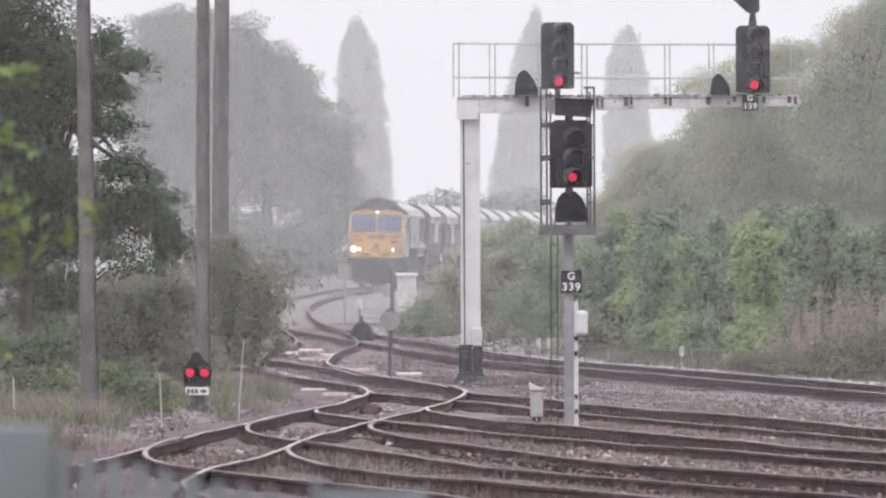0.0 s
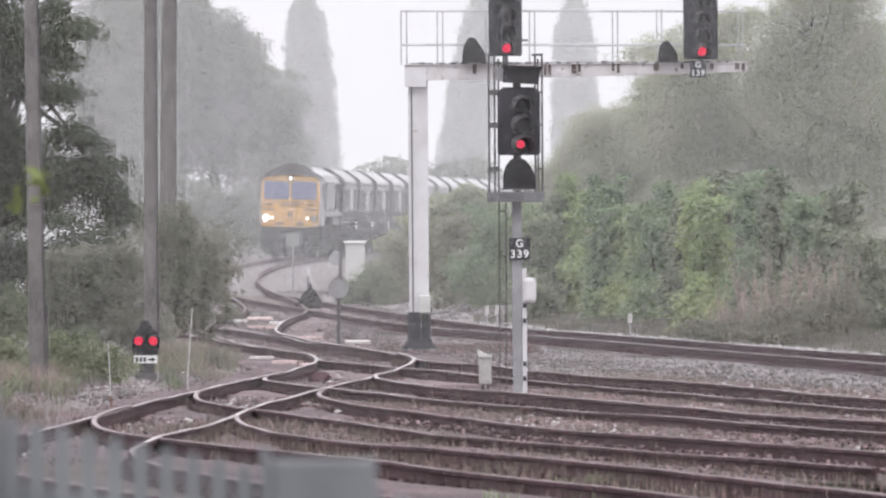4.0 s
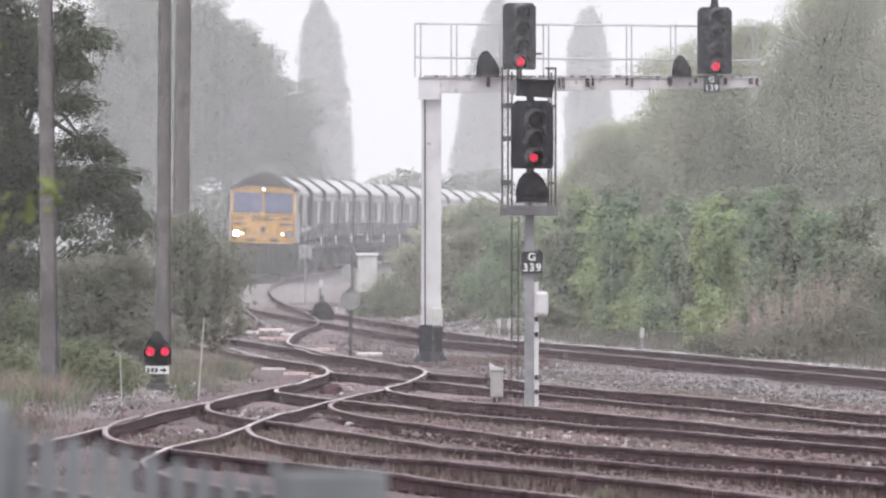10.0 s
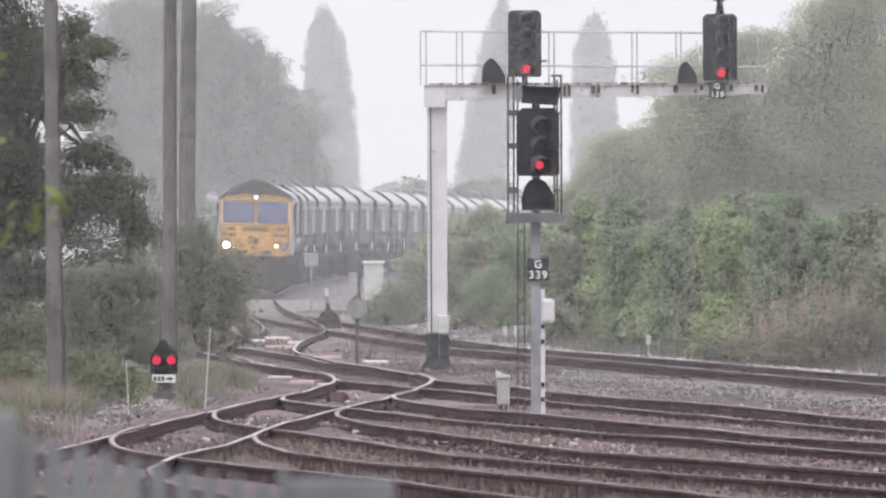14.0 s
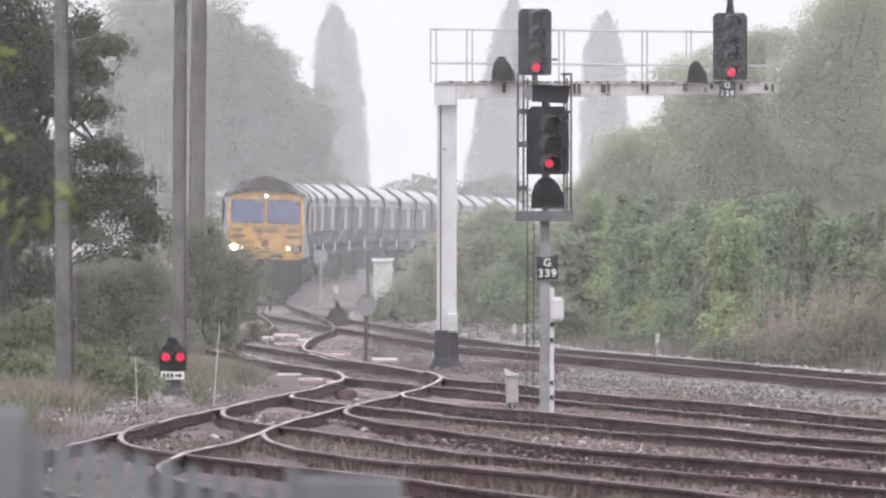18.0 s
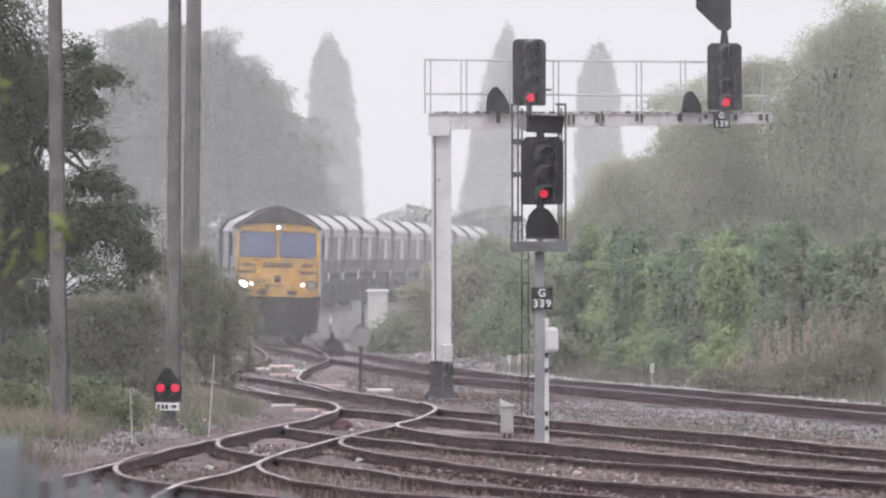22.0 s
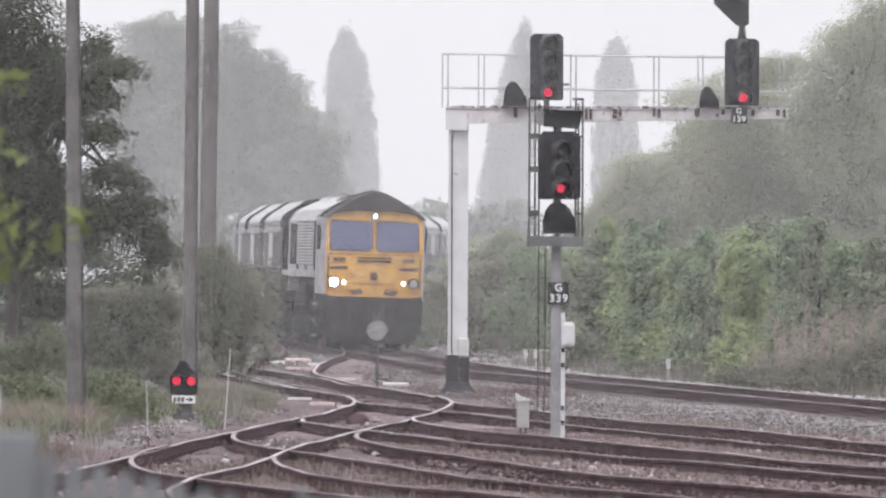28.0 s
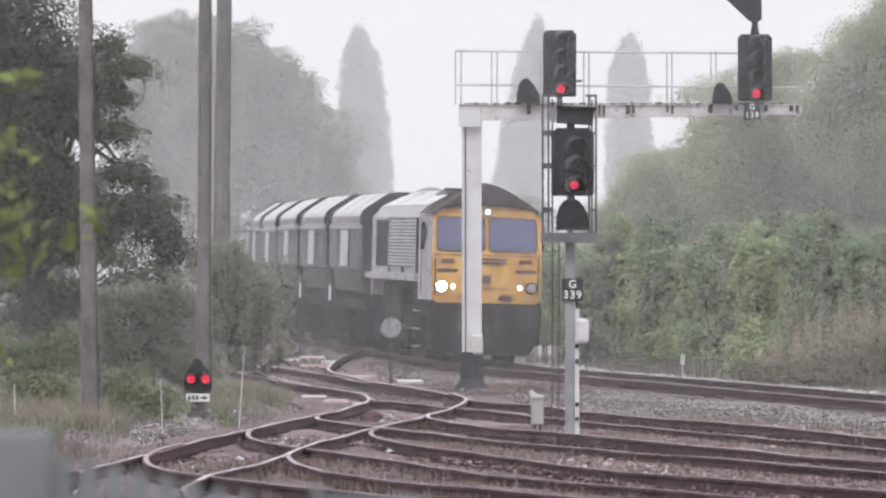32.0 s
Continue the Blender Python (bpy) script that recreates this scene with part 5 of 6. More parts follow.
def hopper_wagon():
    """Covered bogie hopper: folded pale covers, ribbed sides sloping in to the chutes."""
    B = 6.70
    C = 5.98
    t = thing("hopper_wagon", "grey covered bogie hopper wagon with a pale angular cover", "freight wagon", Matrix(), group="coal train")
    hw = 1.36
    half = [(hw, 3.02), (hw - 0.01, 3.20), (hw - 0.05, 3.29), (hw - 0.13, 3.37), (0.80, 3.67), (0.68, 3.735), (0.52, 3.76)]
    arc = [(-x, z) for x, z in half] + [(x, z) for x, z in half[::-1]]
    part("cover", prism(arc + [(hw, 3.0), (-hw, 3.0)], -C, C), WAGON_ROOF, t, "pale weathered folding cover")
    for y in (-C / 3, C / 3):
        part("cover_rib", prism([(x * 1.008, z + 0.012) for x, z in arc] + [(hw, 3.0), (-hw, 3.0)], y, y + 0.06), WAGON_ROOF, t)
    for e in (-1, 1):
        ya, yb = (C - 0.44, C + 0.01) if e > 0 else (-C - 0.01, -C + 0.44)
        part("cover_end", prism([(x * 1.012, z + 0.02) for x, z in arc] + [(hw, 3.0), (-hw, 3.0)], ya, yb), WAGON_DARK, t, "dark end hood of the cover")
    body = [(-hw + 0.02, 2.99), (hw - 0.02, 2.99), (hw - 0.02, 1.95), (-hw + 0.02, 1.95)]
    part("hopper_body", prism(body, -C + 0.25, C - 0.25), WAGON_SIDE, t)
    # The shade on the lower hopper slope is put into its dark colour.
    lower = [(-hw + 0.03, 1.947), (hw - 0.03, 1.947), (hw - 0.12, 1.42), (-hw + 0.12, 1.42)]
    part("hopper_slope", prism(lower, -C + 0.6, C - 0.6), WAGON_SLOPE, t, "lower hopper with its shade painted dark")
    for e in (-1, 1):
        part("end_plate", prism([(x * 0.985, z - 0.01) for x, z in arc] + [(hw * 0.97, 2.0), (0.95, 1.45), (-0.95, 1.45), (-hw * 0.97, 2.0)], e * C + (0.02 if e > 0 else -0.10), e * C + (0.10 if e > 0 else -0.02)), WAGON_DARK, t, "dark sloping end")
        part("end_platform", box(-1.15, 1.15, e * 6.45 - 0.35, e * 6.45 + 0.35, 1.0, 1.18), WAGON_DARK, t)
    for sx in (-1, 1):
        part("cover_edge", box(sx * hw - 0.012, sx * hw + 0.012, -C + 0.56, C - 0.56, 3.03, 3.19), WAGON_SIDE, t, "darker lower edge of the cover")
        part("top_rail", box(sx * hw - 0.05, sx * hw + 0.05, -C, C, 2.90, 2.985), GREY_STEEL, t, "grey top rail")
        for i in range(9):
            y = -C + 0.45 + i * (2 * C - 0.9) / 8
            part("side_rib", prism([(sx * (hw - 0.02), 1.95), (sx * (hw + 0.05), 1.97), (sx * (hw + 0.05), 2.88), (sx * (hw - 0.02), 2.88)], y - 0.05, y + 0.05), WAGON_SIDE, t)
        part("side_panel", box(sx * (hw + 0.05) - 0.012, sx * (hw + 0.05) + 0.012, -1.7, 1.1, 2.0, 2.86), WAGON_ROOF, t, "paler side panel")
        part("sole_bar", box(sx * 1.22 - 0.07, sx * 1.22 + 0.07, -B - 0.1, B + 0.1, 1.0, 1.22), WAGON_DARK, t)
        part("ladder", box(sx * 1.33 - 0.02, sx * 1.33 + 0.02, B - 0.45, B - 0.2, 1.12, 1.50), PLATE_WHITE, t, "white end steps")
        for e in (-1, 1):
            part("buffer", tube((sx * 0.865, e * (B + 0.1), 1.03), (sx * 0.865, e * (B + 0.62), 1.03), 0.10, 0.22, 14), WAGON_DARK, t)
    for i in range(4):
        y = -3.0 + i * 2.0
        part("chute", loft([[(sx * 1.0, y + dy * 0.85, 1.42) for sx, dy in ((-1, -1), (1, -1), (1, 1), (-1, 1))],
                            [(sx * 0.55, y + dy * 0.3, 0.45) for sx, dy in ((-1, -1), (1, -1), (1, 1), (-1, 1))]]), WAGON_DARK, t)
    bogie(t, -B + 1.9, (-0.95, 0.95), 1.35, 0.46, WAGON_DARK)
    bogie(t, B - 1.9, (-0.95, 0.95), 1.35, 0.46, WAGON_DARK)
    return t


LOCO = locomotive()
WAGONS = [hopper_wagon()]
for i in range(17):
    WAGONS.append(copy_thing(WAGONS[0], Matrix()))


CANT = 1.5


def on_main(y_mid, reach):
    """A vehicle's pose on the canted running line, by the places of its two bogies."""
    a, b = y_mid - reach, y_mid + reach
    xa, xb = main_x(a), main_x(b)
    za, zb = rail_ground(a), rail_ground(b)
    turn = math.degrees(math.atan2(xa - xb, b - a))
    tilt = math.degrees(math.atan2(za - zb, b - a))
    return pose((xa + xb) / 2, y_mid, (za + zb) / 2, -tilt, CANT, turn)


def motions():
    """The train rolls slowly round the curve towards the camera at an even pace."""
    times = [2.0 * i for i in range(17)]
    nose = lambda t: 484.75 - 7.597 * t
    walk(LOCO, [(t, on_main(nose(t) + 9.0, 5.1)) for t in times])
    for i, wagon in enumerate(WAGONS):
        mid = 18.1 + WAGON_PITCH * (i + 0.5)
        walk(wagon, [(t, on_main(nose(t) + mid, 4.8)) for t in times])


# ---- plants ----
def leaf_mesh(name, centres, size, material, seed, slim=0.6, up=1.0, simple=False, facing=None, scale=None):
    """Many small folded leaves in one mesh, built with arrays; up: how far they face the sky; facing: the way each one faces."""
    rng = np.random.default_rng(seed)
    n = len(centres)
    c = np.asarray(centres, float)
    nr = rng.normal(size=(n, 3))
    nr /= np.linalg.norm(nr, axis=1, keepdims=True)
    if facing is None:
        nr[:, 2] = np.abs(nr[:, 2]) + up * 0.8
    else:
        nr = facing + 0.55 * nr
        nr[:, 2] += up * 0.3
    nr /= np.linalg.norm(nr, axis=1, keepdims=True)
    a = np.cross(nr, rng.normal(size=(n, 3)))
    a /= np.linalg.norm(a, axis=1, keepdims=True)
    b = np.cross(nr, a)
    s = size * rng.uniform(0.55, 1.35, size=(n, 1))
    if scale is not None:
        s *= scale[:, None]
    k = 3 if simple else 4
    v = np.empty((n, k, 3))
    v[:, 0] = c - a * s * 0.5
    v[:, 1] = c + b * s * slim * 0.5 + nr * s * 0.12
    v[:, 2] = c + a * s * 0.5
    if not simple:
        v[:, 3] = c - b * s * slim * 0.5 + nr * s * 0.12
    idx = np.arange(n * k).reshape(n, k)
    faces = idx if simple else np.concatenate([idx[:, [0, 1, 2]], idx[:, [0, 2, 3]]], axis=1).reshape(-1, 3)
    me = bpy.data.meshes.new(name)
    me.vertices.add(n * k)
    me.vertices.foreach_set("co", v.ravel())
    me.loops.add(len(faces) * 3)
    me.loops.foreach_set("vertex_index", faces.ravel())
    me.polygons.add(len(faces))
    me.polygons.foreach_set("loop_start", np.arange(0, len(faces) * 3, 3))
    me.polygons.foreach_set("loop_total", np.full(len(faces), 3))
    me.update(calc_edges=True)
    me.materials.append(material)
    return me


def crown_points(blobs, n, rng, shell=0.7, clump=0.35, flat=0.65, sprig=0.16, fill=0.12, droop=0.3, cover=3.0):
    """Leaf places, the ways they face and their relative sizes. The crown's masses (x, y, z, rx, ry, rz) carry domed boughs
    clothed with leaves that face outwards, sprigs that stand out of the boughs, and a looser filling inside."""
    B = np.array(blobs, float)
    area = B[:, 3] * B[:, 5]
    m = int(np.clip(cover * area.sum() / (clump ** 2 * flat), 6, max(6, n // 30)))

    def unit(v):
        return v / np.linalg.norm(v, axis=-1, keepdims=True)

    pick = rng.choice(len(B), size=m, p=area / area.sum())
    d = rng.normal(size=(m, 3))
    d[:, 1] -= 0.35
    d = unit(d)
    r = shell + (1 - shell) * rng.random((m, 1)) ** 0.6
    heart = B[pick, :3] + d * r * (1 + 0.08 * rng.normal(size=(m, 1))) * B[pick, 3:]
    size = clump * rng.uniform(0.5, 1.5, size=m)
    squash = np.array([1.0, 1.0, flat])
    n_fill, n_sprig = int(n * fill), int(n * sprig) // 12
    n_dome = n - n_fill - n_sprig * 12
    # domes
    q = rng.choice(m, size=n_dome, p=size ** 2 / (size ** 2).sum())
    e = rng.normal(size=(n_dome, 3))
    e[:, 2] += 0.35
    e = unit(e)
    lump = 1 + 0.30 * np.sin(5 * e[:, :1] + q[:, None]) * np.sin(4 * e[:, 2:] + 2.3 * q[:, None])
    rad = (1 - 0.45 * rng.random((n_dome, 1)) ** 2.5) * lump * (1 + 0.10 * rng.normal(size=(n_dome, 1)))
    places = [heart[q] + e * rad * size[q, None] * squash]
    ways = [unit(e / squash)]
    # sprigs
    q = rng.choice(m, size=n_sprig)
    way = unit(unit(d[q] + np.array([0, 0, 0.25])) + 0.75 * rng.normal(size=(n_sprig, 3)))
    t = np.linspace(0.5, 1.0, 12)[None, :, None] * (0.9 + 0.9 * rng.random((n_sprig, 1, 1)))
    sag = np.zeros((n_sprig, 12, 3))
    sag[:, :, 2] = -droop * (t[:, :, 0] - 0.4) ** 2
    stem = way[:, None, :] * t * np.array([1.0, 1.0, 0.8]) + sag + rng.normal(size=(n_sprig, 12, 3)) * 0.10
    places.append((heart[q][:, None, :] + stem * size[q][:, None, None]).reshape(-1, 3))
    ways.append(unit(np.repeat(way, 12, axis=0) * 0.6 + np.array([0, 0, 0.5])))
    # filling
    q = rng.choice(len(B), size=n_fill, p=area / area.sum())
    e = unit(rng.normal(size=(n_fill, 3)))
    places.append(B[q, :3] + e * 0.86 * rng.random((n_fill, 1)) ** 0.4 * B[q, 3:])
    ways.append(e)
    scale = np.concatenate([np.ones(n_dome), np.full(n_sprig * 12, 0.9), np.full(n_fill, 1.7)])
    return np.concatenate(places), np.concatenate(ways), scale


def tree(name, label, x, y, foot, blobs, n, size, material, seed, trunk=0.25, clump=0.35, shell=0.7, category="tree", slim=0.6, group="", droop=0.3, limbs=9, up=1.0, simple=False, flat=0.65, sprig=0.16, fill=0.12, cover=3.0):
    rng = np.random.default_rng(seed)
    t = thing(name, label, category, pose(x, y, foot), group=group)
    local = [(bx - x, by - y, bz - foot, rx, ry, rz) for bx, by, bz, rx, ry, rz in blobs]
    top = max(b[2] + b[5] * 0.5 for b in local)
    wood = bmesh.new()
    lean = np.array([np.mean([b[0] for b in local]), 0.0])
    pts = [Vector((lean[0] * f ** 1.5 + trunk * 0.5 * math.sin(f * 5 + seed), 0.3 * trunk * math.cos(f * 4), top * 0.92 * f - 0.2)) for f in (0, 0.25, 0.5, 0.75, 1.0)]
    for i in range(4):
        add_tube(wood, pts[i], pts[i + 1], trunk * (1 - 0.23 * i), trunk * (1 - 0.23 * (i + 1)), 9)
    for i in range(limbs):
        b = local[i % len(local)]
        f = 0.25 + 0.6 * rng.random()
        k = int(f * 4)
        a = pts[k] + (pts[min(4, k + 1)] - pts[k]) * (f * 4 - k)
        e = Vector((b[0] + b[3] * rng.uniform(-0.7, 0.7), b[1] + b[4] * rng.uniform(-0.7, 0.3), b[2] + b[5] * rng.uniform(-0.1, 0.75)))
        m = (a + e) / 2 + Vector((0, 0, 0.12 * (e - a).length))
        r = trunk * 0.35
        add_tube(wood, a, m, r, r * 0.6, 6)
        add_tube(wood, m, e, r * 0.6, r * 0.15, 6)
    part("trunk", wood, BARK, t)
    c, ways, scale = crown_points(local, n, rng, shell, clump, flat, sprig, fill, droop, cover)
    me = leaf_mesh("crown", c, size, material, seed, slim, up, simple, ways, scale)
    part("crown", me, None, t)
    return t


def blob(px, py, y, rx_px, rz_px, ry=None):
    """A crown blob given in the reference view and its distance."""
    x, _, z = spot(px, py, y)
    k = y / F
    return (x, y, z, rx_px * k, (ry if ry else 0.8 * rx_px * k), rz_px * k)


def view_tree(name, label, y, px, blobs, n, size, material, seed, **kw):
    x = spot(px, 0, y)[0]
    return tree(name, label, x, y, terrain(x, y), [blob(bx, by, y + (o[0] if o else 0), rx, rz) for bx, by, rx, rz, *o in blobs], n, size, material, seed, **kw)


# distant poplars: slender columns of upright sprays, widest low down
def poplar(y, axis, profile, seed):
    rng = np.random.default_rng(seed)
    (xt, yt), (xb, yb) = axis
    k = y / F
    foot = terrain(spot(xb, 0, y)[0], y)
    x0 = spot(xb, 0, y)[0]
    t = thing("poplar_tree", "tall slender pale poplar fading in mist", "tree", pose(x0, y, foot), group="distant poplars")
    wood = bmesh.new()
    add_tube(wood, (0, 0, -0.3), ((xt - xb) * k, 0, spot(xt, yt, y)[2] - foot), 0.5, 0.05, 8)
    part("trunk", wood, BARK, t)
    m, per = 2600, 22
    pf, pw = [p for p, _ in profile], [q for _, q in profile]
    f = rng.random(m * 3)
    w = np.interp(f, pf, pw)
    keep = rng.random(m * 3) < w / max(pw)
    f, w = f[keep][:m], w[keep][:m]
    m = len(f)
    a = rng.random(m) * 2 * math.pi
    r = np.sqrt(rng.random(m)) * (1 + 0.07 * np.sin(f * 23 + 3 * a + seed) + 0.06 * np.sin(f * 61 + 5 * a) + 0.05 * rng.normal(size=m))
    heart = np.stack([(xt + (xb - xt) * f + w * r * np.cos(a) - xb) * k, w * r * np.sin(a) * k, EYE[2] - (yt + (yb - yt) * f - 396) * k - foot], 1)
    spray = rng.normal(size=(m, per, 3)) * np.array([0.16, 0.16, 0.42])
    pts = (heart[:, None, :] + spray).reshape(-1, 3)
    part("crown", leaf_mesh("crown", pts, 0.34, LEAF_POPLAR, seed, 0.8, 0.6, True), None, t)


poplar(1020, ((634, 56), (656, 400)), ((0.0, 6), (0.06, 18), (0.15, 31), (0.3, 38), (0.6, 43), (1.0, 44)), 11)
poplar(1060, ((954, 37), (908, 400)), ((0.0, 4), (0.08, 14), (0.2, 25), (0.4, 36), (0.75, 43), (1.0, 45)), 12)
poplar(1080, ((1113, 70), (1113, 400)), ((0.0, 6), (0.05, 18), (0.15, 30), (0.3, 36), (0.6, 39), (1.0, 40)), 13)
# big trees across the line
FAR = dict(trunk=0.4, clump=0.85, shell=0.6, cover=2.4, group="misty trees beyond the curve", simple=True, slim=1.2, droop=0.4, sprig=0.10)
view_tree("broadleaf_tree", "large round grey-green tree in mist", 590, 480,
          [(350, 110, 75, 75), (430, 120, 70, 70), (470, 180, 80, 75), (540, 230, 70, 80), (590, 290, 52, 70), (420, 260, 100, 110), (500, 340, 100, 70), (600, 370, 40, 45), (330, 60, 40, 26), (440, 74, 26, 18), (510, 150, 40, 34)],
          200000, 0.125, LEAF_GREY, 21, **FAR)
view_tree("broadleaf_tree", "misty grey-green tree behind the poles", 610, 290,
          [(290, 110, 60, 70), (230, 190, 60, 90), (300, 240, 80, 110), (300, 340, 90, 90), (200, 360, 80, 80), (270, 55, 30, 20)], 120000, 0.125, LEAF_GREY, 22, **FAR)
view_tree("hedge_tree", "low misty hedge trees along the line", 660, 690,
          [(690, 395, 30, 26), (740, 398, 36, 24), (790, 385, 22, 38), (850, 395, 50, 32), (620, 410, 60, 40), (920, 390, 60, 36), (560, 420, 60, 50)], 16000, 0.24, LEAF_GREY, 23, trunk=0.2, clump=0.6)
view_tree("bush", "grey-green bush in front of the curve", 520, 520,
          [(540, 485, 60, 30), (470, 480, 70, 40), (600, 478, 34, 26), (500, 450, 60, 40), (560, 455, 40, 30), (440, 440, 60, 50), (380, 430, 60, 60)], 26000, 0.14, LEAF_GREY, 24, trunk=0.1, clump=0.5, category="bush")
# trees high on the right bank
WILLOW = dict(clump=0.70, slim=0.9, group="trees on the bank", droop=0.5, simple=True, up=0.8, shell=0.6, sprig=0.34, cover=3.6)
view_tree("willow_tree", "tall feathery grey-green willow on the bank", 318, 1500,
          [(1525, 80, 45, 50), (1575, 45, 60, 60), (1475, 150, 40, 48), (1540, 160, 80, 100), (1600, 120, 80, 130), (1445, 220, 56, 56), (1500, 290, 90, 90), (1590, 330, 80, 110), (1660, 260, 80, 130), (1650, 410, 70, 80), (1570, 440, 80, 60), (1480, 430, 70, 50), (1470, 200, 70, 70), (1530, 350, 60, 60)],
          230000, 0.075, LEAF_WILLOW, 31, trunk=0.22, **WILLOW)
view_tree("willow_tree", "feathery grey-green willow on the bank", 320, 1360,
          [(1370, 180, 60, 60), (1310, 225, 60, 60), (1395, 125, 40, 40), (1345, 145, 36, 34), (1300, 190, 30, 30), (1390, 290, 80, 80), (1290, 310, 60, 60), (1340, 370, 90, 70), (1440, 390, 80, 70)],
          130000, 0.075, LEAF_WILLOW, 37, trunk=0.2, **WILLOW)
view_tree("willow_tree", "feathery grey-green willow sloping down the bank", 326, 1190,
          [(1252, 262, 46, 44), (1200, 300, 46, 44), (1150, 332, 46, 44), (1220, 350, 76, 66), (1110, 365, 44, 40), (1160, 400, 80, 50), (1075, 400, 36, 36)],
          110000, 0.075, LEAF_WILLOW, 32, trunk=0.2, **WILLOW)
view_tree("willow_tree", "pale willow top beyond the gantry beam", 430, 1240,
          [(1215, 170, 22, 20), (1245, 165, 26, 22), (1275, 180, 30, 30), (1290, 140, 26, 26), (1275, 235, 26, 30), (1325, 205, 52, 60), (1300, 320, 80, 90), (1250, 420, 90, 60)],
          36000, 0.10, LEAF_WILLOW, 33, trunk=0.2, **WILLOW)
view_tree("bank_thicket", "dense olive thicket filling the bank behind the shrubs", 334, 1300,
          [(1010, 490, 50, 40), (1150, 425, 60, 40), (1230, 420, 60, 40), (1080, 440, 60, 50), (1080, 520, 80, 60), (1170, 460, 80, 60), (1270, 450, 80, 70), (1370, 450, 80, 70), (1480, 470, 90, 80), (1590, 470, 90, 90), (1200, 540, 120, 60), (1400, 540, 140, 60), (1560, 560, 120, 60)],
          70000, 0.085, LEAF_WILLOW, 38, **dict(WILLOW, trunk=0.2, fill=0.3, category="thicket"))
# shrubs down to the edge of the ballast
SHRUB = dict(simple=True, slim=0.9, trunk=0.05, clump=0.26, category="shrub", group="shrubs on the bank", droop=0.5, shell=0.6)
for i, (px, top, w, y, leafage, words) in enumerate((
        (1075, 455, 44, 246, LEAF_MID, "dull green"), (1120, 418, 40, 246, LEAF_FRESH, "fresh yellow-green"), (1165, 440, 42, 244, LEAF_SHRUB, "fresh green"),
        (1205, 410, 40, 243, LEAF_FRESH, "fresh yellow-green"), (1250, 395, 46, 241, LEAF_SHRUB, "fresh green"), (1300, 430, 44, 239, LEAF_MID, "dull green"),
        (1340, 415, 40, 240, LEAF_FRESH, "fresh yellow-green"), (1385, 420, 44, 240, LEAF_MID, "dull green"), (1430, 430, 44, 242, LEAF_SHRUB, "fresh green"),
        (1475, 430, 46, 238, LEAF_MID, "dull green"), (1525, 410, 46, 238, LEAF_SHRUB, "fresh green"), (1575, 420, 50, 234, LEAF_MID, "dull green"), (1040, 500, 36, 248, LEAF_MID, "dull green"))):
    rs = random.Random(100 + i)
    foot = 646 + (px - 1100) * 0.10
    top += rs.uniform(-34, 46)
    w *= rs.uniform(0.8, 1.15)
    y = 249 - max(0, px - 1100) * 0.088 + rs.uniform(0, 6)
    stack = [(px + rs.uniform(-0.3, 0.3) * w, top + (foot - top) * f, w * (0.42 + 0.65 * f) * rs.uniform(0.8, 1.2), (foot - top) * 0.13, rs.uniform(-1.0, 0.6)) for f in (0.06, 0.2, 0.34, 0.5, 0.66, 0.82, 0.95)]
    stack += [(px + rs.uniform(-0.8, 0.8) * w, top + rs.uniform(-22, 60), rs.uniform(7, 13), rs.uniform(16, 34)) for _ in range(6)]
    view_tree("green_shrub", words + " leafy shrub on the bank beside the running line", y, px, stack, 22000, 0.088, leafage, 200 + i, trunk=0.04, clump=0.22, category="shrub",
              group="shrubs on the bank", droop=0.6, shell=0.6, limbs=6, simple=True, slim=0.9, flat=0.5, sprig=0.22)
view_tree("green_shrub", "dusky green shrub at the far edge of the ballast", 206, 1540,
          [(1600, 600, 40, 50), (1625, 560, 50, 70), (1605, 650, 46, 30), (1665, 620, 60, 60)],
          18000, 0.075, LEAF_MID, 39, **SHRUB)
view_tree("green_shrub", "dusky green shrub behind the signal post", 275, 930,
          [(960, 490, 50, 60), (945, 560, 60, 50), (1010, 540, 50, 70), (990, 600, 60, 36), (1030, 470, 40, 50)],
          46000, 0.068, LEAF_SHRUB, 35, **SHRUB)
view_tree("green_shrub", "pale olive shrub beside the gantry column", 282, 880,
          [(905, 478, 40, 34), (875, 520, 44, 44), (890, 565, 56, 40), (870, 600, 50, 24), (920, 600, 40, 24)],
          26000, 0.068, LEAF_OLIVE, 34, **SHRUB)
view_tree("green_shrub", "low yellow-green shrub by the cabinet", 300, 790,
          [(785, 560, 36, 36), (800, 590, 36, 20), (830, 570, 36, 40), (835, 520, 26, 40), (795, 520, 26, 30), (760, 590, 20, 16)],
          13000, 0.072, LEAF_OLIVE, 36, **SHRUB)
view_tree("green_shrub", "low olive shrub in front of the cabinet", 298, 750,
          [(722, 588, 24, 22), (704, 600, 16, 12), (742, 575, 20, 26), (738, 590, 16, 14), (765, 590, 26, 22), (760, 560, 20, 26)], 9000, 0.075, LEAF_MID, 46, **SHRUB)
view_tree("green_shrub", "misty olive shrub beyond the cabinet", 330, 760,
          [(795, 505, 30, 22), (860, 466, 50, 34), (930, 440, 60, 40)],
          20000, 0.11, LEAF_WILLOW, 40, **SHRUB)
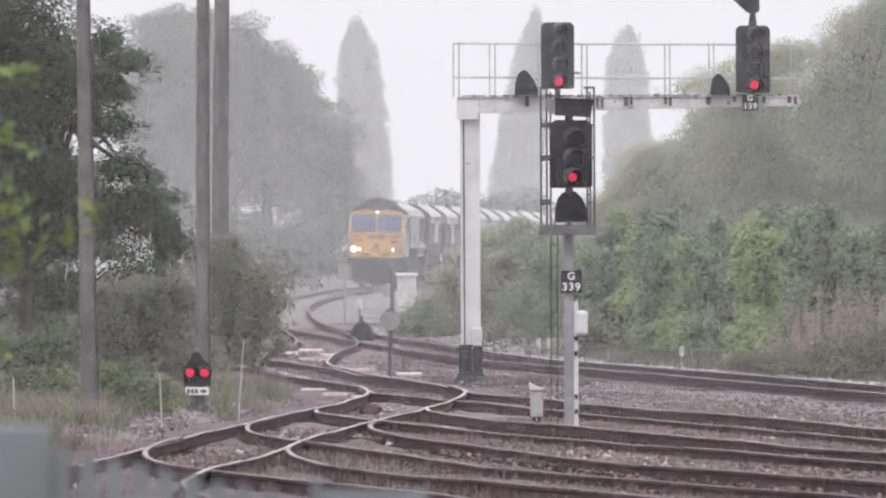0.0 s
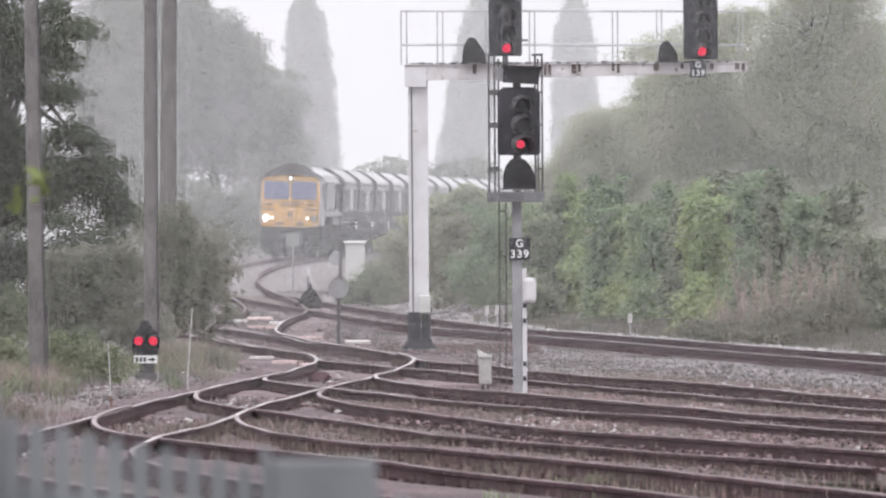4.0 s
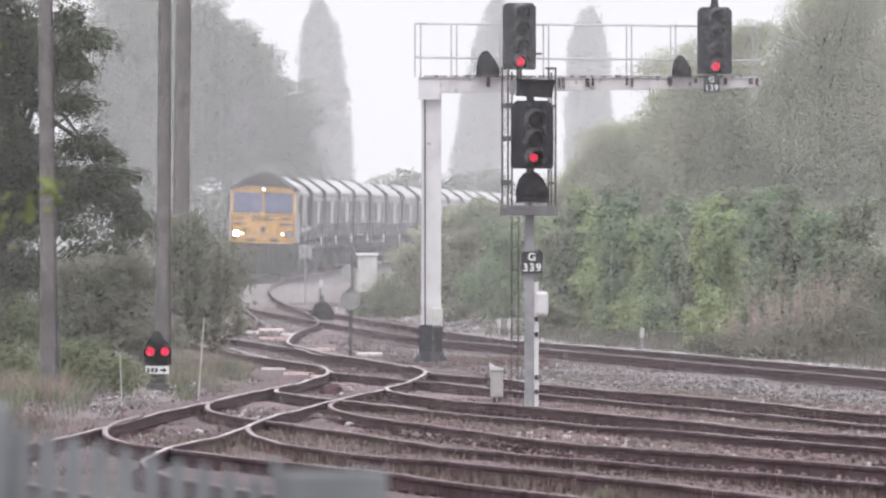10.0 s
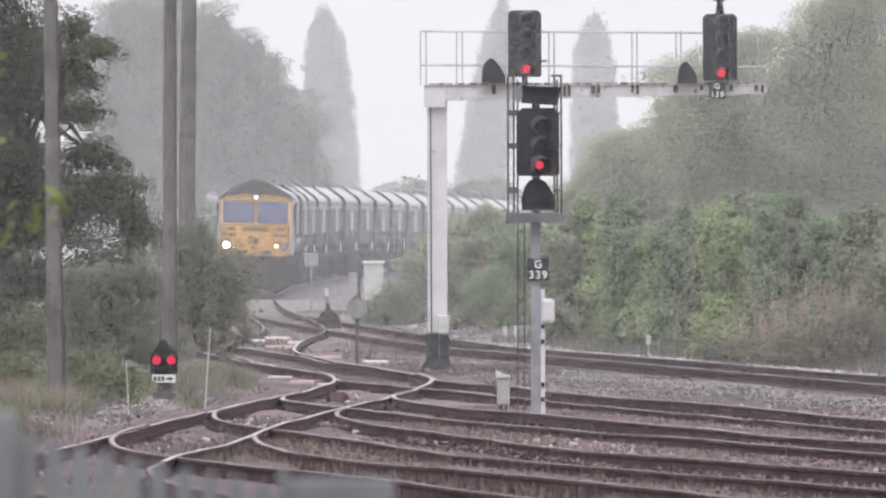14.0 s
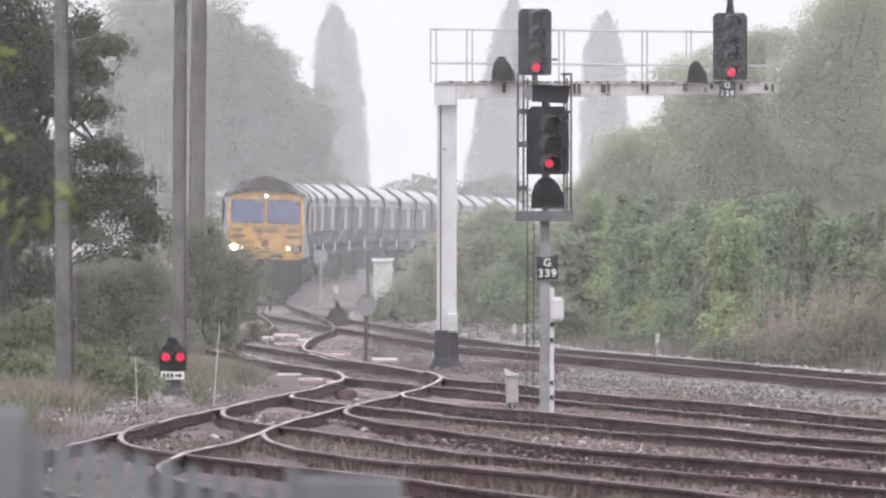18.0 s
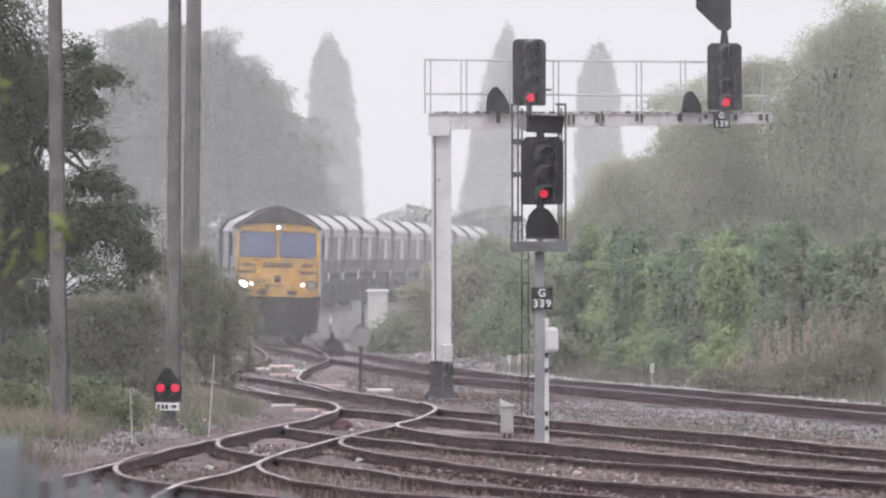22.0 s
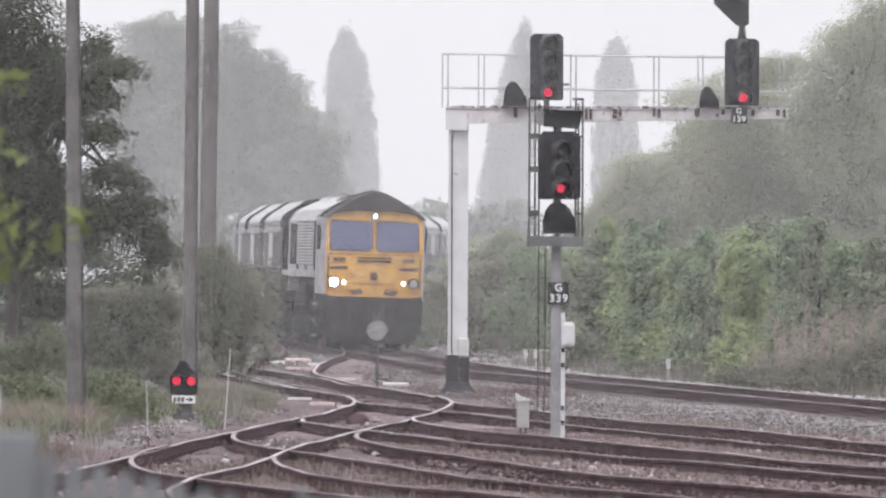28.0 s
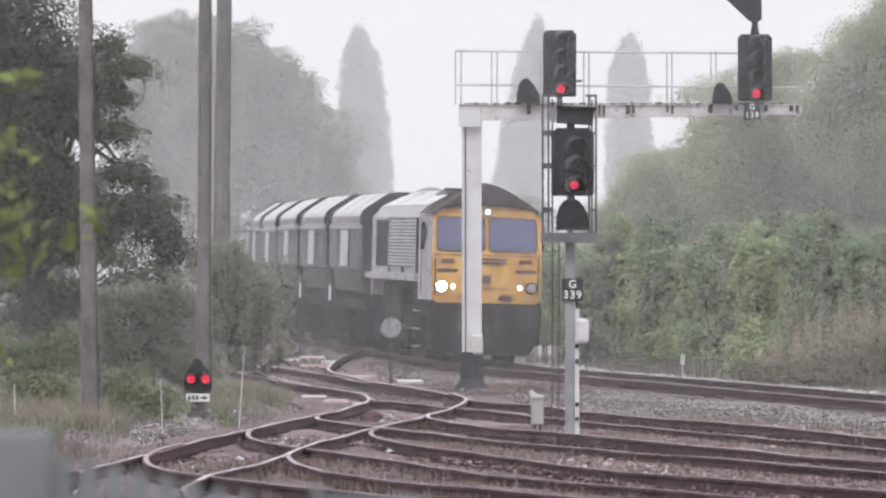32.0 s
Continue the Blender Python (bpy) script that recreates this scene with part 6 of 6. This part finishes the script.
# left side
view_tree("dark_tree", "dark broadleaf tree with drooping leafy branches", 182, 40,
          [(20, 50, 130, 100), (90, 150, 110, 80), (30, 280, 120, 110), (110, 330, 80, 60), (40, 410, 100, 60), (-60, 200, 100, 240), (196, 85, 36, 30), (225, 122, 58, 20),
           (205, 165, 32, 28), (212, 232, 42, 22), (160, 225, 30, 50), (225, 310, 66, 26), (262, 362, 64, 28), (180, 375, 80, 40), (280, 408, 56, 36), (292, 450, 36, 24), (150, 415, 70, 34)],
          170000, 0.060, LEAF_DARK, 41, trunk=0.14, clump=0.26, group="trees beside the yard", droop=1.0, limbs=22, simple=True, slim=0.9, flat=0.5, sprig=0.26, fill=0.16, cover=3.6)
view_tree("young_tree", "dark twiggy young tree in thin leaf beside the pole", 198, 90,
          [(40, 480, 90, 40), (40, 550, 90, 50), (130, 450, 60, 24), (150, 560, 80, 40), (70, 620, 100, 40), (170, 630, 80, 40), (90, 665, 110, 30), (270, 480, 60, 30), (200, 455, 50, 22), (290, 530, 50, 40), (190, 510, 70, 30), (120, 520, 60, 30)],
          48000, 0.06, LEAF_DARK, 47, trunk=0.05, clump=0.20, group="trees beside the yard", droop=0.8, limbs=26, simple=True, slim=0.9, flat=0.5, sprig=0.3, cover=2.6)
view_tree("bramble_bush", "tangled grey-green bush beside the poles", 192, 400,
          [(395, 470, 44, 38), (435, 500, 40, 44), (395, 560, 60, 60), (445, 570, 44, 54), (482, 560, 20, 44), (430, 640, 70, 24), (495, 620, 16, 18), (415, 438, 24, 20), (470, 500, 22, 30), (350, 450, 36, 30)],
          46000, 0.05, LEAF_BRAMBLE, 42, trunk=0.05, clump=0.18, category="bush", group="bushes beside the yard", droop=0.4, simple=True, slim=0.8, sprig=0.5, flat=0.9, cover=2.3)
view_tree("bramble_bush", "pale tangled bramble bush behind the shunt signal", 186, 270,
          [(320, 535, 50, 50), (255, 545, 60, 46), (300, 600, 70, 50), (220, 600, 60, 50), (340, 640, 60, 30), (180, 580, 40, 46), (215, 525, 34, 24), (260, 655, 60, 26), (320, 662, 40, 20), (180, 650, 50, 30)],
          52000, 0.05, LEAF_BRAMBLE, 45, trunk=0.05, clump=0.18, category="bush", group="bushes beside the yard", droop=0.4, simple=True, slim=0.8, sprig=0.5, flat=0.9, cover=2.3)
view_tree("bramble_bush", "low green bush at the foot of the pole", 160, 210,
          [(235, 690, 46, 18), (200, 705, 54, 18), (260, 712, 40, 14), (285, 712, 24, 12), (120, 708, 50, 16), (230, 724, 50, 12), (180, 728, 50, 10), (215, 668, 34, 16), (252, 670, 20, 16), (190, 680, 30, 14)],
          20000, 0.046, LEAF_DUSK, 43, trunk=0.03, clump=0.09, category="bush", group="bushes beside the yard", droop=0.3, simple=True, slim=0.5, sprig=0.75, flat=1.4, cover=2.2)
view_tree("bramble_bush", "low tangled green bush in the rough grass", 164, 60,
          [(90, 640, 60, 30), (30, 665, 60, 36), (110, 680, 50, 30), (20, 620, 60, 34), (110, 612, 60, 30), (10, 700, 60, 20)],
          26000, 0.046, LEAF_DUSK, 44, trunk=0.03, clump=0.11, category="bush", group="bushes beside the yard", droop=0.3, simple=True, slim=0.6, sprig=0.7, flat=1.2, cover=2.4)
view_tree("leafy_bush", "low lush green bush beside the foot of the pole", 148, 230,
          [(205, 705, 40, 34), (248, 694, 44, 40), (284, 716, 32, 28), (235, 730, 52, 18), (182, 684, 24, 28), (300, 735, 20, 12)],
          8500, 0.044, LEAF_LUSH, 49, trunk=0.02, limbs=6, clump=0.15, category="bush", group="bushes beside the yard", droop=0.4, simple=True, slim=0.8, sprig=0.6, flat=0.9, cover=2.0)
view_tree("leafy_bush", "low lush green bush in the rough grass by the fence", 147, 70,
          [(64, 700, 50, 34), (106, 690, 32, 34), (30, 722, 44, 24), (20, 690, 30, 30), (100, 728, 40, 16)],
          7500, 0.044, LEAF_LUSH, 50, trunk=0.02, limbs=6, clump=0.15, category="bush", group="bushes beside the yard", droop=0.4, simple=True, slim=0.8, sprig=0.6, flat=0.9, cover=2.0)
view_tree("bramble_bush", "thin wispy outer shoots of a tall bush", 190, 490,
          [(498, 490, 24, 26), (515, 525, 22, 30), (492, 545, 24, 40), (508, 585, 18, 30), (480, 470, 24, 20)],
          2600, 0.05, LEAF_BRAMBLE, 48, trunk=0.010, limbs=5, clump=0.16, category="bush", group="bushes beside the yard", droop=0.5, simple=True, slim=0.7, sprig=0.8, flat=1.0, cover=1.5, fill=0.05)


def white_shed():
    """An added pale clad building behind the trees, backing the bright gaps between the leaves."""
    Y = 230.0
    x0, _, _ = spot(92, 0, Y)
    x1, _, zt = spot(262, 428, Y)
    g = terrain(x0, Y)
    t = thing("white_shed", "added white shed backing the bright gaps in the dark trees", "shed", pose((x0 + x1) / 2, Y, g))
    w, h = (x1 - x0) / 2, zt - g
    part("wall", box(-w, w, 0.0, 0.2, -0.2, h), PLATE_WHITE, t)
    part("wall", box(-w, -w + 0.2, 0.21, 6.0, -0.2, h), PLATE_WHITE, t)
    part("wall", box(w - 0.2, w, 0.21, 6.0, -0.2, h), PLATE_WHITE, t)
    part("wall", box(-w, w, 6.01, 6.2, -0.2, h), PLATE_WHITE, t)
    part("roof", prism([(-w - 0.2, h + 0.003), (w + 0.2, h + 0.003), (0, h + 0.35)], -0.2, 6.4), CABINET, t, "pale low-pitched roof")
    for i in range(12):
        x = -w + 0.1 + (2 * w - 0.2) * i / 11
        part("cladding_rib", box(x - 0.02, x + 0.02, -0.03, -0.002, -0.2, h), PLATE_WHITE, t)


white_shed()


def blades(name, label, spots, n, height, width, material, seed, lean=0.35, kind="stuff", bed=0.23, clumpy=0.0):
    """Grass or stems: thin tapering blades in one mesh. spots: (x0, x1, y0, y1) fields."""
    rng = np.random.default_rng(seed)
    area = np.array([(s[1] - s[0]) * (s[3] - s[2]) for s in spots])
    pick = rng.choice(len(spots), size=n, p=area / area.sum())
    S = np.array(spots)[pick]
    x = S[:, 0] + (S[:, 1] - S[:, 0]) * rng.random(n)
    y = S[:, 2] + (S[:, 3] - S[:, 2]) * rng.random(n)
    if clumpy:
        keep = np.array([noise.noise((a * 1.3, b * 0.35, seed)) > clumpy for a, b in zip(x, y)])
        x, y = x[keep], y[keep]
        n = len(x)
    z = np.array([max(terrain(a, b), rail_ground(b) - bed) for a, b in zip(x, y)])
    h = height * rng.uniform(0.4, 1.3, n)
    w = width * rng.uniform(0.7, 1.3, n)
    lx, ly = rng.normal(size=n) * lean * h, rng.normal(size=n) * lean * h
    ang = rng.random(n) * math.pi
    dx, dy = np.cos(ang) * w / 2, np.sin(ang) * w / 2
    v = np.empty((n, 5, 3))
    v[:, 0] = np.stack([x - dx, y - dy, z - 0.03], 1)
    v[:, 1] = np.stack([x + dx, y + dy, z - 0.03], 1)
    v[:, 2] = np.stack([x + lx * 0.4 + dx * 0.8, y + ly * 0.4 + dy * 0.8, z + h * 0.6], 1)
    v[:, 3] = np.stack([x + lx * 0.4 - dx * 0.8, y + ly * 0.4 - dy * 0.8, z + h * 0.6], 1)
    v[:, 4] = np.stack([x + lx, y + ly, z + h], 1)
    idx = np.arange(n * 5).reshape(n, 5)
    faces = np.concatenate([idx[:, [0, 1, 2]], idx[:, [0, 2, 3]], idx[:, [3, 2, 4]]], axis=1).reshape(-1, 3)
    me = bpy.data.meshes.new(name)
    me.from_pydata(v.reshape(-1, 3).tolist(), [], faces.tolist())
    me.materials.append(material)
    return tagged(new(name, me), label, "grass", kind=kind)


def along_main(lo, hi, y0, y1, step=4):
    """Strips beside the running line, for sowing."""
    out = []
    y = y0
    while y < y1:
        x = main_x(y + step / 2)
        out.append((x + lo, x + hi, y, y + step))
        y += step
    return out


def beside(plan, lo, hi, y0, y1, step=2.0):
    """Strips along a siding, for sowing weeds."""
    f = on(plan)
    return [(f(y0 + i * step) + lo, f(y0 + i * step) + hi, y0 + i * step, y0 + (i + 1) * step) for i in range(int((y1 - y0) / step))]


blades("rough_grass", "rough grey-green grass beside the sidings", [(-5.8, -3.9, 128, 160), (-4.2, -2.5, 158, 190), (-4.8, -3.9, 116, 130)], 12000, 0.17, 0.009, GRASS, 51, clumpy=-0.05)
blades("dry_grass", "dry pinkish-brown grass at the edge of the yard", [(-5.6, -4.0, 126, 143), (-4.4, -3.5, 112, 128), (-3.9, -2.9, 160, 185)], 4600, 0.24, 0.007, DRY_STEM, 57, clumpy=0.02)
blades("dead_grass", "pinkish dead grass round the foot of the pole", [(-5.2, -4.1, 134, 143)], 1500, 0.30, 0.008, DRY_STEM, 62, clumpy=0.1)
blades("green_weeds", "low fresh weeds behind the shunt signal", [(-4.3, -2.9, 150, 172), (-5.6, -4.0, 134, 156), (-5.8, -4.4, 126, 140)], 6000, 0.22, 0.016, LEAF_DUSK, 58, lean=0.6, clumpy=0.05)
SOWN = (beside(SIDING_1, 0.7, 2.4, 116, 158) + beside(SIDING_2, 0.7, 2.3, 100, 142) + beside(SIDING_3, 0.7, 2.2, 88, 132) + beside(SIDING_4, -0.6, 2.2, 82, 118))
blades("track_weeds", "thin dry brown weeds growing between the sidings", SOWN, 9000, 0.085, 0.006, DRY_STEM, 52, bed=0.095, clumpy=0.0)
blades("track_grass", "thin grey-green grass between the sidings", SOWN, 11000, 0.09, 0.007, GRASS, 59, bed=0.095, clumpy=0.08)
RAILS = [beside(p, o, o + 0.22, lo, hi) for p, lo, hi in ((SIDING_1, 118, 168), (SIDING_2, 102, 148), (SIDING_3, 89, 136), (SIDING_4, 84, 122), (LADDER, 104, 190)) for o in (-1.05, 0.5, 0.84)]
blades("rail_weeds", "dark brown dead weeds clinging to the rails", [q for r in RAILS for q in r], 10000, 0.075, 0.010, DARK_WEED, 63, bed=0.10, clumpy=-0.05)
blades("ballast_weeds", "low green weeds in the ballast beside the running line", along_main(-5.5, -1.6, 140, 215), 5000, 0.07, 0.010, GRASS, 60, lean=0.7, bed=0.2, clumpy=0.22)
blades("fresh_weeds", "low green weeds beside the nearest siding", [(0.7, 2.3, 83, 91)], 1800, 0.06, 0.010, LEAF_MID, 66, lean=0.9, bed=0.10, clumpy=0.1)
blades("lineside_weeds", "pale green weeds and grass beside the bushes", [(-4.0, -2.5, 166, 196), (-3.5, -2.4, 160, 176)], 6500, 0.26, 0.010, LEAF_WITHERED, 67, lean=0.4, clumpy=-0.05)
blades("bank_grass", "rough green grass along the foot of the bank", along_main(2.5, 4.4, 170, 262), 9000, 0.24, 0.012, GRASS, 53)
def plumes(name, label, n, seed):
    """Dead willowherb: thin upright stems, each with a feathery seeding head."""
    rng = np.random.default_rng(seed)
    y = rng.uniform(204.6, 208.5, n)
    px = 1345 + 270 * rng.random(n)
    rise = np.interp(px, [1340, 1380, 1420, 1490, 1540, 1600], [70, 110, 140, 150, 130, 140])
    x = (px - 784) * y / F
    foot = np.array([terrain(a, b) for a, b in zip(x, y)])
    h = rise * y / F * rng.uniform(0.7, 1.15, n)
    lx, ly = rng.normal(size=n) * 0.16 * h, rng.normal(size=n) * 0.08 * h
    k = 46
    f = 1 - 0.55 * rng.random((n, k)) ** 1.3
    wide = (0.022 + 0.09 * (1 - f)) * rng.normal(size=(n, k))
    deep = (0.022 + 0.09 * (1 - f)) * rng.normal(size=(n, k))
    c = np.stack([x[:, None] + lx[:, None] * f ** 2 + wide, y[:, None] + ly[:, None] * f ** 2 + deep, foot[:, None] + h[:, None] * f], 2).reshape(-1, 3)
    way = np.stack([rng.normal(size=n * k), rng.normal(size=n * k), 0.2 * rng.normal(size=n * k)], 1)
    heads = leaf_mesh(name, c, 0.046, SEED_HEAD, seed, 0.4, 0.0, True, way)
    tagged(new(name, heads), label, "dead plants", kind="stuff")
    v = np.empty((n, 4, 3))
    v[:, 0] = np.stack([x - 0.006, y, foot - 0.05], 1)
    v[:, 1] = np.stack([x + 0.006, y, foot - 0.05], 1)
    v[:, 2] = np.stack([x + lx + 0.004, y + ly, foot + h], 1)
    v[:, 3] = np.stack([x + lx - 0.004, y + ly, foot + h], 1)
    me = bpy.data.meshes.new("dry_stems")
    me.from_pydata(v.reshape(-1, 3).tolist(), [], np.arange(n * 4).reshape(n, 4).tolist())
    me.materials.append(DRY_STEM)
    tagged(new("dry_stems", me), "thin dead pinkish-brown willowherb stems", "dead plants", kind="stuff")


plumes("willowherb_heads", "feathery pinkish seed heads of dead willowherb", 105, 54)
view_tree("withered_scrub", "withered olive-brown scrub in front of the willowherb", 203.5, 1480,
          [(1400, 652, 54, 18), (1440, 645, 36, 24), (1478, 640, 40, 30), (1518, 632, 34, 32), (1378, 664, 50, 14), (1488, 660, 60, 18), (1556, 620, 36, 44), (1590, 635, 40, 42), (1350, 662, 30, 14)],
          36000, 0.050, LEAF_WITHERED, 64, trunk=0.02, limbs=0, clump=0.15, category="dead plants", droop=0.3, slim=0.4, up=0.4, sprig=0.55, flat=1.2, simple=True)
view_tree("green_shrub", "low grey-green scrub below the dead willowherb", 203, 1430,
          [(1370, 666, 40, 10), (1430, 670, 40, 10), (1490, 668, 40, 12), (1320, 655, 40, 16), (1560, 650, 30, 20)],
          5000, 0.055, LEAF_WITHERED, 56, limbs=0, **dict(SHRUB, clump=0.10))


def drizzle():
    """Haze, built as thin pale strands across the viewed sector: sparse near by and dense with distance."""
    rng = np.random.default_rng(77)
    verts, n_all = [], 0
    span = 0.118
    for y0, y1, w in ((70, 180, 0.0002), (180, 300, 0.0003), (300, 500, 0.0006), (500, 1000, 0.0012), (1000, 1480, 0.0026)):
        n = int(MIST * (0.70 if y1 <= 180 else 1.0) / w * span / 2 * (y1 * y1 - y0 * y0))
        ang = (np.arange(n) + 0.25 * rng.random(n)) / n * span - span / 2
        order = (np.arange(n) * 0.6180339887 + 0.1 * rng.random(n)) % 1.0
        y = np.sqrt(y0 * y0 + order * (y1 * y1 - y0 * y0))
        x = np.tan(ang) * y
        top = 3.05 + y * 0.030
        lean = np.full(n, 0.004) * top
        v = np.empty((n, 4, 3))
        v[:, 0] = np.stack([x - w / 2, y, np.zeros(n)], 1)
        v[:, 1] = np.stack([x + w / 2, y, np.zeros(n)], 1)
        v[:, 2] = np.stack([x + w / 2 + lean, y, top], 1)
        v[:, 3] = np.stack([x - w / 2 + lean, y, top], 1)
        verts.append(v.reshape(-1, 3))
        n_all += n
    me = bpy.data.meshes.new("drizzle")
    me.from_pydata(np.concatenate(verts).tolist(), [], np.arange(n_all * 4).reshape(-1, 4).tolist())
    me.materials.append(HAZE)
    tagged(new("drizzle", me), "thin pale strands standing in for haze", "drizzle", kind="stuff")


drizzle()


# ---- foreground: blurred bar fence and a leafy twig ----
def fence():
    Y = 19.0
    k = Y / F
    top = lambda px: EYE[2] - (px * 0.21 + 775 - 396) * k
    X = lambda px: (px - 784) * k
    g = terrain(X(300), Y)
    t = thing("bar_fence", "grey galvanised steel bar fence sloping down with the path", "fence", pose(0, Y, g))
    for i in range(30):
        px = -120 + i * 46
        z = top(px) - g
        part("bar", prism([(X(px) - 0.016, -0.05), (X(px) + 0.016, -0.05), (X(px) + 0.016, z - 0.02), (X(px), z), (X(px) - 0.016, z - 0.02)], -0.006, 0.006), FENCE, t)
    for dz in (0.14, 1.0):
        a, b = top(-140) - g - dz, top(1260) - g - dz
        part("cross_rail", prism([(X(-140), a - 0.025), (X(1260), b - 0.025), (X(1260), b + 0.025), (X(-140), a + 0.025)], 0.008, 0.03), FENCE, t)
    for px, w, lift, lab in ((40, 0.10, 0.02, "broad steel fence post"), (660, 0.19, 0.03, "broad steel post panel"), (1190, 0.035, 0.0, "steel fence post")):
        z = top(px) - g + lift
        part("post", box(X(px) - w / 2, X(px) + w / 2, -0.03, 0.02, -0.05, z, 0.006), FENCE, t, lab)
    part("post_edge", box(X(560) - 0.008, X(560) + 0.008, -0.045, -0.01, -0.05, top(575) - g + 0.035, 0.003), FENCE, t, "pale post edge")


fence()


def twig():
    Y = 42.0
    k = Y / F
    x0 = spot(-60, 0, Y)[0]
    g = terrain(x0, Y)
    t = thing("leafy_sapling", "blurred lime-green leafy sapling beside the camera", "sapling", pose(x0, Y, g))
    wood = bmesh.new()
    H = spot(0, 60, Y)[2] - g
    add_tube(wood, (0, 0, -0.1), (0.05, 0, H), 0.012, 0.004, 6)
    rng = np.random.default_rng(5)
    pts = []
    for px, py, n, sp in ((5, 330, 22, 26), (20, 250, 14, 22), (25, 140, 10, 22), (15, 410, 14, 22), (55, 460, 10, 20), (5, 480, 8, 18), (165, 390, 12, 14), (130, 420, 4, 14), (8, 630, 5, 12), (45, 380, 6, 18), (95, 440, 4, 16)):
        e = Vector(spot(px, py, Y)) - Vector((x0, Y, g))
        s = Vector((0.04, 0, max(0.2, e.z - 0.12)))
        add_tube(wood, s, e, 0.004, 0.002, 5)
        for _ in range(n):
            pts.append((e.x + rng.normal() * sp * k, rng.normal() * 0.06, e.z + rng.normal() * sp * k))
    part("stem", wood, BARK, t)
    part("leaves", leaf_mesh("leaves", pts, 0.075, LEAF_NEAR, 8, 0.55, 0.2), None, t)


twig()


motions()
